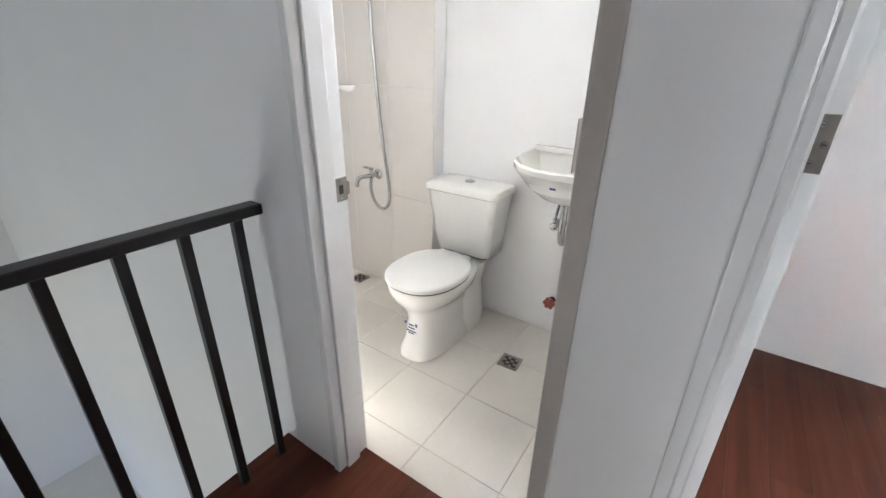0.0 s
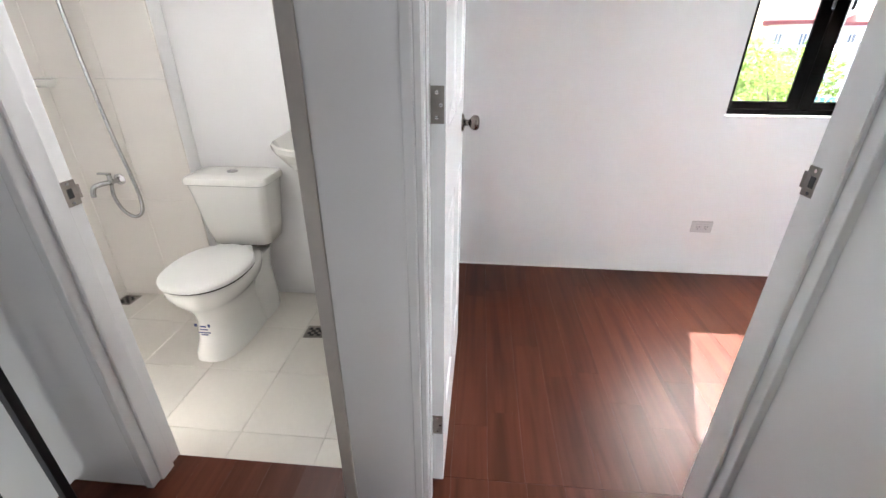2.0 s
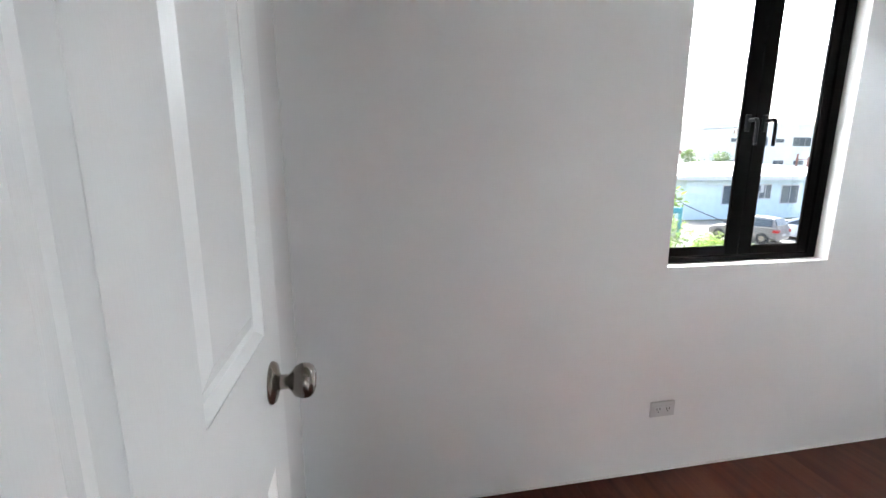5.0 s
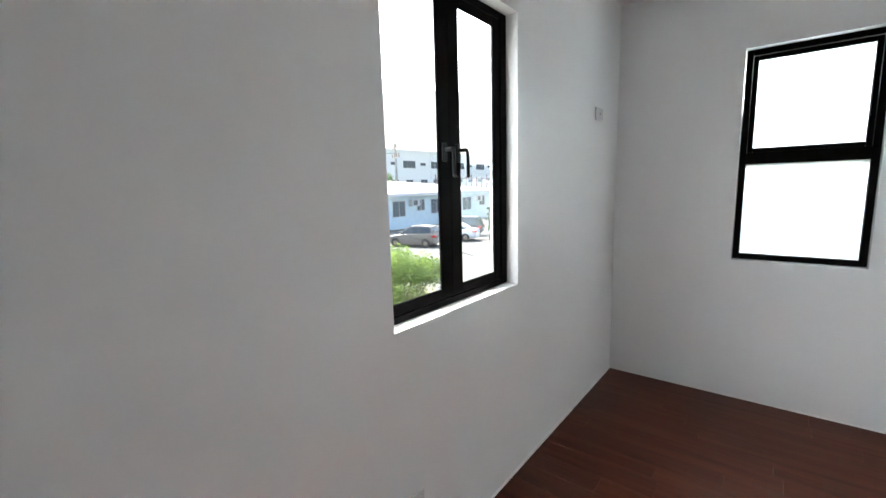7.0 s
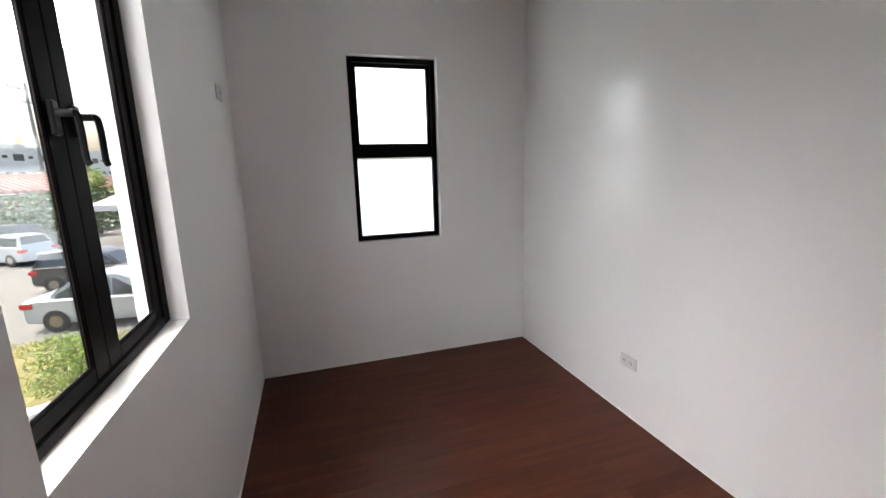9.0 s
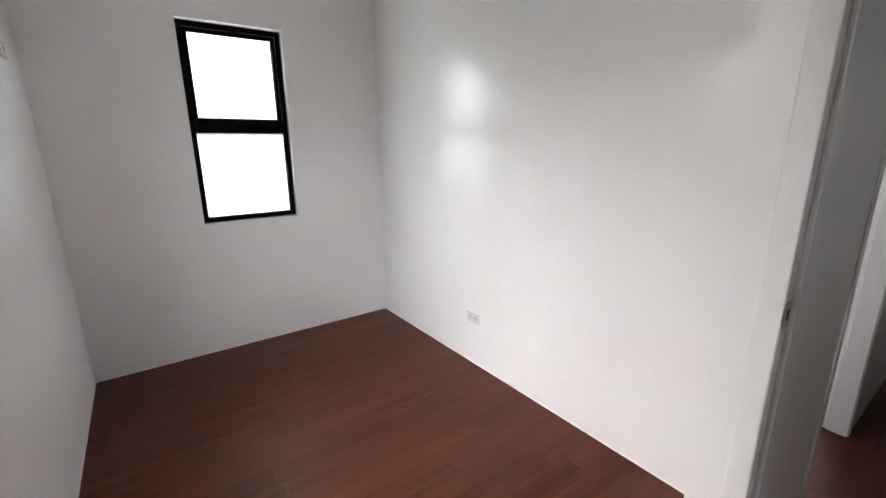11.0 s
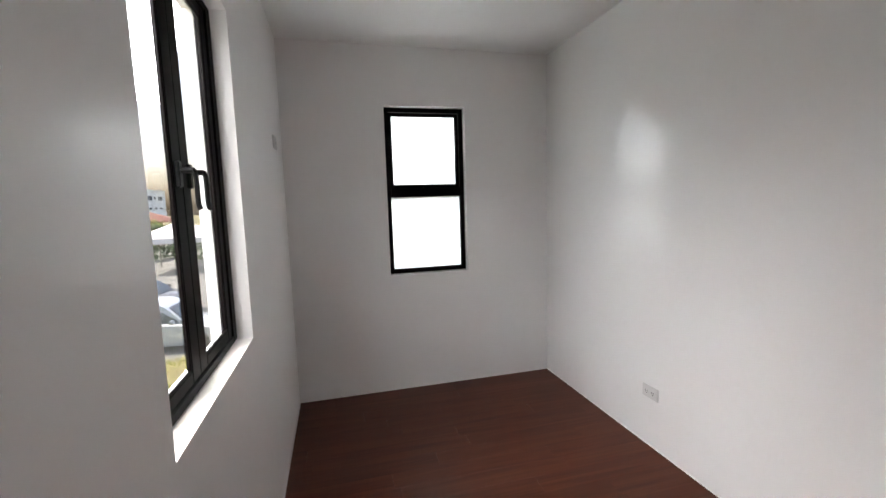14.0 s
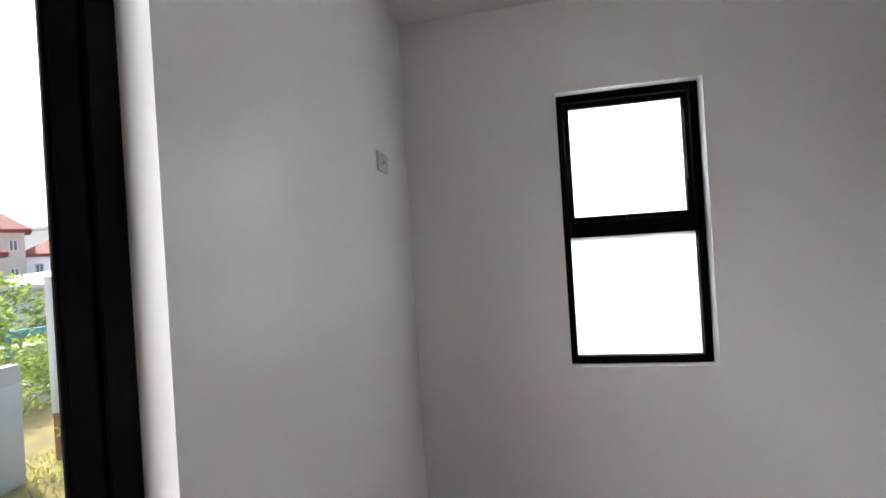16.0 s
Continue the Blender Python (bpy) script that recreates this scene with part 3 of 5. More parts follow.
def toilet():
    t = thing("toilet", "white ceramic close-coupled toilet with the lid closed", "toilet", m=pose(-4.841, 1.237, -0.06, 0, 0, 0))
    b = loft([ring(0, 0.05, 0.0, 0.118, 0.255, 0.24, p=2.8), ring(0, 0.05, 0.03, 0.116, 0.25, 0.24, p=2.8), ring(0, 0.06, 0.09, 0.1, 0.235, 0.235, p=2.6),
              ring(0, 0.06, 0.2, 0.092, 0.222, 0.23, p=2.5), ring(0, 0.045, 0.25, 0.104, 0.225, 0.235), ring(0, 0.03, 0.285, 0.132, 0.235, 0.245),
              ring(0, 0.01, 0.325, 0.163, 0.246, 0.26), ring(0, 0.0, 0.365, 0.178, 0.252, 0.27), ring(0, 0.0, 0.39, 0.181, 0.252, 0.272), ring(0, 0.0, 0.398, 0.174, 0.245, 0.265)])
    smooth(part("bowl", b, M_CERAMIC, t), 60)
    smooth(part("trapway", loft([[(p[0], p[1] * 1.0, p[2]) for p in ring(0.0, 0.22, z, rx, 0.1, 0.17, p=3)] for z, rx in ((0.0, 0.122), (0.06, 0.124), (0.15, 0.112), (0.26, 0.105), (0.37, 0.13))]), M_CERAMIC, t), 60)
    seat = smooth(part("seat", loft([ring(0, -0.03, z, rx, r, 0.21) for z, rx, r in ((0.4065, 0.18, 0.224), (0.408, 0.183, 0.228), (0.413, 0.184, 0.229), (0.416, 0.182, 0.227))]), M_PLASTIC, t), 50)
    # near-black ring draws the shade in the gap between seat and bowl
    part("seat_gap", loft([ring(0, -0.028, z, 0.179, 0.223, 0.206) for z in (0.3985, 0.4065)]), M_DARK, t)
    lid = smooth(part("lid", loft([ring(0, -0.03, z, rx, r, 0.21) for z, rx, r in ((0.4155, 0.182, 0.228), (0.418, 0.185, 0.231), (0.428, 0.184, 0.23), (0.436, 0.174, 0.22), (0.44, 0.14, 0.18), (0.441, 0.05, 0.07))]), M_PLASTIC, t), 60)
    for x in (-0.07, 0.07):
        part("seat_hinge", box(x - 0.02, x + 0.02, 0.165, 0.2, 0.398, 0.43, 0.006, 2), M_PLASTIC, t)

    def rr(cx, y0, y1, rx, z, n=8, r=0.04):
        pts = []
        for (qx, qy, a0) in ((rx - r, y1 - r, 0), (-rx + r, y1 - r, 90), (-rx + r, y0 + r, 180), (rx - r, y0 + r, 270)):
            for k in range(n):
                a = radians(a0 + 90 * k / (n - 1))
                pts.append((cx + qx + r * math.cos(a), qy + r * math.sin(a), z))
        return pts

    tank = smooth(part("tank", loft([rr(0, 0.26, 0.425, 0.14, 0.398), rr(0, 0.245, 0.43, 0.158, 0.41), rr(0, 0.228, 0.432, 0.172, 0.5), rr(0, 0.212, 0.434, 0.19, 0.66), rr(0, 0.205, 0.436, 0.2, 0.735)]), M_CERAMIC, t), 50)
    tl = smooth(part("tank_lid", loft([rr(0, 0.2, 0.437, 0.207, 0.737), rr(0, 0.192, 0.438, 0.213, 0.742), rr(0, 0.192, 0.438, 0.213, 0.76), rr(0, 0.2, 0.436, 0.205, 0.773), rr(0, 0.23, 0.42, 0.17, 0.779), rr(0, 0.26, 0.4, 0.12, 0.781)]), M_CERAMIC, t), 40)
    smooth(part("flush_button", lathe([(0.026, 0.0), (0.026, 0.005), (0.022, 0.007), (0.001, 0.0072)], 24), M_CHROME, tl, "round chrome flush button")).location = (0, 0.315, 0.7805)
    part("tank_gasket", loft([rr(0, 0.262, 0.42, 0.138, 0.3925), rr(0, 0.262, 0.42, 0.138, 0.3985)]), M_DARK, t)
    # printed sticker on the pedestal front
    st = part("sticker", box(-0.04, -0.026, -0.1805, -0.178, 0.185, 0.2, 0.0005), M_BLUE, t, "small dark blue printed marks")
    for (x0, x1, z0, z1) in ((0.026, 0.036, 0.185, 0.2), (-0.012, 0.016, 0.183, 0.19), (-0.018, 0.02, 0.167, 0.172), (-0.028, 0.03, 0.15, 0.155), (-0.018, 0.016, 0.138, 0.143)):
        part("print_bar", box(x0, x1, -0.181, -0.1785, z0, z1), M_BLUE, t)
    return t


toilet()


def sink():
    cx, cy = -4.33, 1.676
    s = thing("sink", "white ceramic wall-hung washbasin", "sink", m=pose(cx, cy, 0.7))

    def outline(w, d, z, n=9, back=0.0, drop=0.0):
        pts = [(w, back, z), (w, -d * 0.55, z - drop * 0.5)]
        for k in range(n):
            a = radians(0 + 180 * k / (n - 1))
            pts.append((w * math.cos(a), -d * 0.55 - d * 0.45 * math.sin(a), z - drop * (0.5 + 0.5 * math.sin(a))))
        pts += [(-w, -d * 0.55, z - drop * 0.5), (-w, back, z)]
        return pts

    body = loft([outline(0.08, 0.16, 0.0), outline(0.13, 0.24, 0.03), outline(0.18, 0.32, 0.09), outline(0.212, 0.375, 0.15), outline(0.224, 0.39, 0.185, drop=0.02), outline(0.226, 0.392, 0.208, drop=0.02),
                 outline(0.218, 0.384, 0.214, drop=0.02)], cap=True)
    # sunk bowl on top: drop the top cap
    body.faces.ensure_lookup_table()
    top = body.faces[-1]
    r = bmesh.ops.inset_region(body, faces=[top], thickness=0.028)
    top = max((f for f in body.faces if len(f.verts) > 6), key=lambda f: f.calc_center_median().z)
    geo = bmesh.ops.inset_region(body, faces=[top], thickness=0.03)
    top2 = max((f for f in body.faces if len(f.verts) > 6), key=lambda f: f.calc_center_median().z)
    c = top2.calc_center_median()
    for v in top2.verts:
        v.co.z -= 0.11
        v.co.x = c.x + (v.co.x - c.x) * 0.82
        v.co.y = c.y + (v.co.y - c.y) * 0.82
    smooth(part("basin", body, M_CERAMIC, s), 35)
    part("splash_edge", box(-0.224, 0.224, -0.035, -0.002, 0.2, 0.226, 0.008, 2), M_CERAMIC, s)
    part("sticker", box(-0.012, 0.012, -0.353, -0.345, 0.118, 0.142), M_BLUE, s, "small dark blue square mark")
    part("print_bar", box(-0.016, 0.02, -0.325, -0.315, 0.085, 0.09), M_BLUE, s)
    trap = tube([(0, -0.16, 0.01), (0, -0.16, -0.12), (0, -0.14, -0.18), (0, -0.09, -0.18), (0, -0.06, -0.12), (0, -0.01, -0.1)], 0.016, 12)
    smooth(part("trap", trap, M_CHROME, s, "chrome bottle trap"))
    return s


sink()


def angle_valve(x, z, label):
    v = thing("angle_valve", label, "valve", m=pose(x, 1.676, z))
    bm = lathe([(0.024, 0.0), (0.024, 0.004), (0.012, 0.007), (0.01, 0.05)], 18)
    bm.transform(Matrix.Rotation(radians(90), 4, "X"))
    smooth(part("flange", bm, M_CHROME, v))
    smooth(part("body", add_cyl(bmesh.new(), (0, -0.05, -0.02), (0, -0.05, 0.035), 0.012, seg=16), M_CHROME, v))
    bm = lathe([(0.006, 0.0), (0.018, 0.004), (0.02, 0.012), (0.017, 0.02), (0.002, 0.022)], 10)
    bm.transform(Matrix.Translation((0, -0.058, 0)) @ Matrix.Rotation(radians(90), 4, "X"))
    part("handwheel", bm, M_CHROME, v)
    smooth(part("riser_hose", tube([(0, -0.05, 0.03), (0.005, -0.055, 0.08), (0.02, -0.06, 0.15), (0.03, -0.08, 0.2)], 0.007), M_CHROME, v))
    return v


angle_valve(-4.4, 0.56, "chrome angle valve under the washbasin")

M_RED = mat("red_knob", (0.28, 0.05, 0.035), rough=0.4, grain=0.3)


def floor_tap():
    v = thing("wall_valve", "small red wheel valve low on the bathroom wall", "valve", m=pose(-4.376, 1.676, 0.13))
    bm = lathe([(0.02, 0.0), (0.02, 0.004), (0.009, 0.006), (0.009, 0.04)], 16)
    bm.transform(Matrix.Rotation(radians(90), 4, "X"))
    smooth(part("stub", bm, M_CHROME, v))
    bm = bmesh.new()
    for k in range(6):
        a = radians(60 * k)
        add_cyl(bm, (0.022 * math.cos(a), -0.04, 0.022 * math.sin(a)), (0.022 * math.cos(a), -0.052, 0.022 * math.sin(a)), 0.011, seg=10)
    add_cyl(bm, (0, -0.038, 0), (0, -0.056, 0), 0.016, seg=14)
    smooth(part("wheel", bm, M_RED, v, "red cross wheel"))


floor_tap()


def shower_tap():
    x, y, z = -5.49, 1.576, 0.655
    t = thing("shower_tap", "chrome bib tap with a flexible shower hose", "tap", m=pose(x, y, z))
    bm = lathe([(0.03, 0.0), (0.03, 0.004), (0.02, 0.012), (0.012, 0.016), (0.012, 0.07)], 20)
    bm.transform(Matrix.Rotation(radians(90), 4, "X"))
    smooth(part("flange", bm, M_CHROME, t))
    smooth(part("spout", tube([(0, -0.055, 0), (-0.02, -0.09, 0.0), (-0.045, -0.115, -0.01), (-0.055, -0.125, -0.035), (-0.056, -0.126, -0.06)], 0.012, 12), M_CHROME, t))
    bm = add_cyl(bmesh.new(), (0, -0.06, 0.0), (0, -0.06, 0.04), 0.011, seg=14)
    add_box(bm, -0.06, 0.012, -0.069, -0.051, 0.04, 0.049, 0.003)
    part("lever", bm, M_CHROME, t)
    smooth(part("hose", tube([(0.0, -0.06, -0.01), (-0.005, -0.065, -0.07), (0.015, -0.06, -0.15), (0.06, -0.05, -0.19), (0.105, -0.045, -0.165), (0.12, -0.045, -0.09), (0.112, -0.045, 0.02), (0.085, -0.045, 0.2), (0.055, -0.04, 0.45), (0.035, -0.04, 0.75), (0.025, -0.04, 1.1), (0.02, -0.045, 1.3)], 0.009, 10, 8), M_CHROME, t, "ribbed chrome shower hose"), 60)
    h = part("hand_shower", add_cyl(bmesh.new(), (0.02, -0.045, 1.28), (0.015, -0.1, 1.42), 0.012, 0.016), M_CHROME, t)
    part("shower_head", add_cyl(bmesh.new(), (0.014, -0.095, 1.42), (0.012, -0.13, 1.405), 0.022, 0.04, 20), M_CHROME, h)
    part("holder", box(0.0, 0.04, -0.06, -0.001, 1.25, 1.29, 0.006, 2), M_CHROME, t)


shower_tap()

dish = thing("soap_dish", "small white ceramic soap dish on the tiled wall", "soap dish", m=pose(-5.695, 1.576, 1.11))
smooth(part("tray", loft([[(x * 1.0, y - 0.001, z) for x, y, z in [(w * math.cos(a), -d * max(math.sin(a), 0), zz) for a in [math.pi * k / 12 for k in range(13)]]] for w, d, zz in ((0.03, 0.05, 0.0), (0.05, 0.085, 0.02), (0.055, 0.09, 0.035), (0.05, 0.08, 0.036))]), M_CERAMIC, dish), 40)


def drain(x, y, rot):
    d = thing("floor_drain", "square stainless steel floor drain grate", "drain", m=pose(x, y, -0.06, 0, 0, rot))
    part("plate", rect_frame_flat(0.05, 0.014), M_NICKEL, d)
    part("pit", box(-0.038, 0.038, -0.038, 0.038, -0.004, 0.0006), M_DARK, d)
    for i in range(4):
        for k in range(4):
            if (i + k) % 2 == 0:
                part("grate_cell", box(-0.036 + i * 0.018, -0.021 + i * 0.018, -0.036 + k * 0.018, -0.021 + k * 0.018, 0.0006, 0.003, 0.001), M_NICKEL, d)


def rect_frame_flat(r, w):
    bm = bmesh.new()
    for (a, b, c, e) in ((-r, r, -r, -r + w), (-r, r, r - w, r), (-r, -r + w, -r + w, r - w), (r - w, r, -r + w, r - w)):
        add_box(bm, a, b, c, e, 0.0, 0.004, 0.001)
    return bm


drain(-4.424, 1.304, 4)
drain(-5.63, 1.5, 0)


# ---- bedroom fittings ----
def outlet(x, y, z, turn):
    """Duplex outlet; local -y looks into the room."""
    o = thing("wall_outlet", "white plastic double wall outlet plate", "outlet", group="wall outlets", m=pose(x, y, z, 0, 0, turn))
    part("plate", box(-0.06, 0.06, -0.009, 0, -0.036, 0.036, 0.003, 2), M_PLATE, o)
    for cx in (-0.024, 0.024):
        s = part("socket", box(cx - 0.019, cx + 0.019, -0.0115, -0.008, -0.019, 0.019, 0.002), M_PLATE, o)
        for dx in (-0.007, 0.007):
            part("slot", box(cx + dx - 0.0016, cx + dx + 0.0016, -0.0122, -0.011, -0.002, 0.009), M_DARK, s)
        part("slot", add_cyl(bmesh.new(), (cx, -0.011, -0.009), (cx, -0.0122, -0.009), 0.0028, seg=8), M_DARK, s)
    return o


outlet(-2.245, YN, 0.318, 0)
outlet(-1.222, -1.222 * math.tan(SKEW), 0.328, 180.4)
sw = thing("aircon_outlet", "white plastic single wall outlet plate high up", "outlet", group="wall outlets", m=pose(-0.409, YN, 1.857))
part("plate", box(-0.062, 0.062, -0.009, 0, -0.038, 0.038, 0.003, 2), M_PLATE, sw)
sk = part("socket", box(-0.019, 0.019, -0.0115, -0.008, -0.02, 0.02, 0.002), M_PLATE, sw)
for dx in (-0.007, 0.007):
    part("slot", box(dx - 0.0016, dx + 0.0016, -0.0122, -0.011, -0.006, 0.006), M_DARK, sk)

# thin white sealant bead along the skirting line
bm = bmesh.new()
for (a, b, c, e) in ((XW, 0.0, YN - 0.006, YN), (-0.006, 0.0, 0.006, YN - 0.006), (-2.77, -2.764, 0.006, YD)):
    add_box(bm, a, b, c, e, 0.0, 0.008, 0.001)
add_box(bm, -2.77, -0.006, 0.0, 0.006, 0.0, 0.008, 0.001, m=Matrix.Rotation(SKEW, 4, "Z"))
tagged(part("baseboard", bm, M_CEIL), "thin white sealant bead where wall meets floor", "trim", kind="structure")


# ---- outdoors ----
# laid out in a plan of its own round the window, then set out at site scale
G = -1.5
PLAN_AT, SITE = Vector((-2.8, 1.6, 1.45)), 1.42
indoor = set(bpy.data.objects)
M_GRASS = mat("dry_grass_ground", (0.24, 0.22, 0.08), rough=0.95, grain=0.5, grain_scale=6, stain=0.55, stain_scale=0.6, bump=1.0, bump_scale=30)
M_GRAVEL = mat("pale_gravel_lot", (0.19, 0.195, 0.18), rough=0.95, grain=0.4, grain_scale=9, stain=0.3, stain_scale=0.35, bump=1.0, bump_scale=25)


def leaf_mat(name, color, glow, share=0.5):
    """A leaf: matt skin, and light that comes through it from behind."""
    m = mat(name, color, rough=0.5, grain=0.35, grain_scale=1.7, stain=0.3, stain_scale=0.5)
    nt = m.node_tree
    tr = nt.nodes.new("ShaderNodeBsdfTranslucent")
    tr.inputs["Color"].default_value = (*glow, 1)
    mix = nt.nodes.new("ShaderNodeMixShader")
    mix.inputs[0].default_value = share
    nt.links.new(nt.nodes["Principled BSDF"].outputs[0], mix.inputs[1])
    nt.links.new(tr.outputs[0], mix.inputs[2])
    nt.links.new(mix.outputs[0], nt.nodes["Material Output"].inputs[0])
    return m


M_LEAF = leaf_mat("shrub_leaf", (0.1, 0.17, 0.035), (0.26, 0.4, 0.07), 0.45)
M_LEAF2 = mat("hedge_leaf", (0.07, 0.13, 0.035), rough=0.6)
M_LEAFD = leaf_mat("tree_leaf", (0.07, 0.12, 0.045), (0.16, 0.26, 0.07), 0.4)
M_BARK = mat("bark", (0.12, 0.09, 0.06), rough=0.9, grain=0.4)
M_BLUEWALL = mat("pale_blue_render", (0.68, 0.79, 0.84), rough=0.85, stain=0.1, grain=0.05)
M_ROOFM = mat("light_metal_roof", (0.6, 0.61, 0.62), rough=0.5, stain=0.1)
M_REDROOF = mat("red_roof_tile", (0.16, 0.023, 0.025), rough=0.7, stain=0.15)
M_CREAM = mat("cream_render", (0.45, 0.43, 0.38), rough=0.9, stain=0.1)
M_FAR = mat("far_white_render", (0.82, 0.84, 0.86), rough=0.9, stain=0.06)
M_WINDK = mat("far_window_glass", (0.1, 0.12, 0.14), rough=0.15)
M_WFRAME = mat("white_window_frame", (0.55, 0.55, 0.55), rough=0.5)
M_TEAL = mat("teal_paint", (0.07, 0.28, 0.31), rough=0.5)
M_PERG = mat("red_brown_beam", (0.26, 0.12, 0.1), rough=0.7, grain=0.2)
M_TYRE = mat("tyre_rubber", (0.02, 0.02, 0.02), rough=0.8)
M_CARG = mat("car_glass", (0.03, 0.04, 0.045), rough=0.05, spec=0.8)
M_LAMPR = mat("tail_lamp_red", (0.45, 0.02, 0.02), rough=0.2)

bm = bmesh.new()
random.seed(5)
edge = [(5.6, 12.0), (4.9, 9.0), (5.6, 7.6), (6.0, 6.4), (5.9, 5.2), (6.2, 3.5), (6.3, -6.0)]
out = [bm.verts.new((x + random.uniform(-0.2, 0.2), y, G + 0.004)) for x, y in edge] + [bm.verts.new((x, y, G + 0.004)) for x, y in ((60, -6), (60, 21.5), (15, 21.5), (8, 21.5), (5.8, 18))]
bm.faces.new(out)
bmesh.ops.recalc_face_normals(bm, faces=bm.faces)
tagged(part("road", bm, M_GRAVEL), "pale worn gravel car park", "car park", kind="structure")


def leaf_cloud(name, label, category, parent_m, blobs, count, size, material, seed=1, trunk=None, kind="", group=""):
    """A plant: stems and a crown of many small two-faced leaves scattered in lumps."""
    rnd = random.Random(seed)
    t = thing(name, label, category, group=group, kind=kind, m=parent_m)
    verts, faces = [], []
    total = sum(b[3] ** 2 for b in blobs)
    for bx, by, bz, br in blobs:
        for _ in range(int(count * br * br / total)):
            d = Vector((rnd.gauss(0, 1), rnd.gauss(0, 1), rnd.gauss(0, 1)))
            d = d.normalized() * br * rnd.uniform(0.45, 1.12)
            c = Vector((bx, by, bz)) + Vector((d.x, d.y, d.z * 0.85))
            if c.z < 0.02:
                continue
            q = Euler((rnd.uniform(-1, 1), rnd.uniform(-1, 1), rnd.uniform(0, 6.28))).to_matrix()
            s = size * rnd.uniform(0.6, 1.3)
            k = len(verts)
            for p in ((0, -0.5, 0), (0.22, 0, 0.05), (0, 0.6, -0.04), (-0.22, 0, 0.05)):
                verts.append(c + q @ (Vector(p) * s))
            faces.append((k, k + 1, k + 2, k + 3))
    me = bpy.data.meshes.new("crown")
    me.from_pydata(verts, [], faces)
    me.materials.append(material)
    ob = new("crown", me)
    ob.parent = t
    ob["kind"] = "stuff"
    bm = bmesh.new()
    for bx, by, bz, br in (trunk or blobs):
        top = Vector((bx, by, max(bz, 0.1)))
        rad = 0.02 * max(1.0, bz / 1.2)
        mid_ = Vector((bx * 0.5 + rnd.uniform(-0.08, 0.08), by * 0.5, top.z * 0.55))
        add_cyl(bm, (bx * 0.15, by * 0.15, -0.02), mid_, rad, rad * 0.75, 7)
        add_cyl(bm, mid_, top, rad * 0.75, rad * 0.35, 7)
        for _ in range(3):
            add_cyl(bm, mid_.lerp(top, rnd.uniform(0.1, 0.8)), top + Vector((rnd.uniform(-1, 1), rnd.uniform(-1, 1), rnd.uniform(0, 0.8))) * br * 0.8, rad * 0.4, rad * 0.15, 5)
    part("trunk", bm, M_BARK, t)
    return t


def clump(w, d, h, n, seed, r=(0.25, 0.45)):
    rnd = random.Random(seed)
    return [(rnd.uniform(-w, w), rnd.uniform(-d, d), rnd.uniform(0.25, h), rnd.uniform(*r)) for _ in range(n)]


leaf_cloud("shrub", "large leafy green shrub beyond the boundary wall", "shrub", pose(3.15, 7.4, G), clump(0.75, 0.7, 1.45, 16, 3), 15000, 0.07, M_LEAF, 11, group="garden shrubs")
leaf_cloud("shrub", "loose tall green shrub with bare twigs", "shrub", pose(2.15, 9.9, G), clump(0.9, 0.8, 1.7, 12, 4), 2600, 0.075, M_LEAF, 12, group="garden shrubs")
leaf_cloud("shrub", "small low green shrub on dry grass", "shrub", pose(3.35, 4.75, G), clump(0.4, 0.45, 0.8, 8, 5, (0.15, 0.3)), 3600, 0.055, M_LEAF, 13, group="garden shrubs")
leaf_cloud("shrub", "low bright green ground plant", "shrub", pose(2.05, 6.2, G), clump(0.8, 0.5, 0.4, 11, 6, (0.15, 0.25)), 4200, 0.05, M_LEAF, 14, group="garden shrubs")
leaf_cloud("shrub", "wide light green bush beside the fence", "shrub", pose(5.4, 13.5, G), clump(1.6, 1.5, 2.2, 12, 8, (0.5, 0.9)), 7000, 0.13, M_LEAF, 15, group="garden shrubs")
leaf_cloud("tree", "broad light green tree in front of the red-roofed house", "tree", pose(9.5, 21.0, G), clump(2.6, 1.5, 3.2, 10, 9, (0.8, 1.4)), 3000, 0.32, M_LEAF, 16)
leaf_cloud("tree", "dark green tree behind the pale blue building", "tree", pose(38.0, 48.0, G), clump(2.2, 1.8, 4.8, 11, 10, (0.7, 1.3)), 4200, 0.34, M_LEAFD, 17)
leaf_cloud("tree", "far round green tree behind the pergola", "tree", pose(50.0, 24.0, G), clump(4.0, 2.0, 4.5, 9, 12, (1.2, 2.2)), 2200, 0.6, M_LEAFD, 18)
leaf_cloud("tree", "light green tree beside the pergola", "tree", pose(33.5, 16.0, G), clump(0.9, 0.9, 3.2, 7, 13, (0.5, 0.9)), 1200, 0.3, M_LEAF, 19)


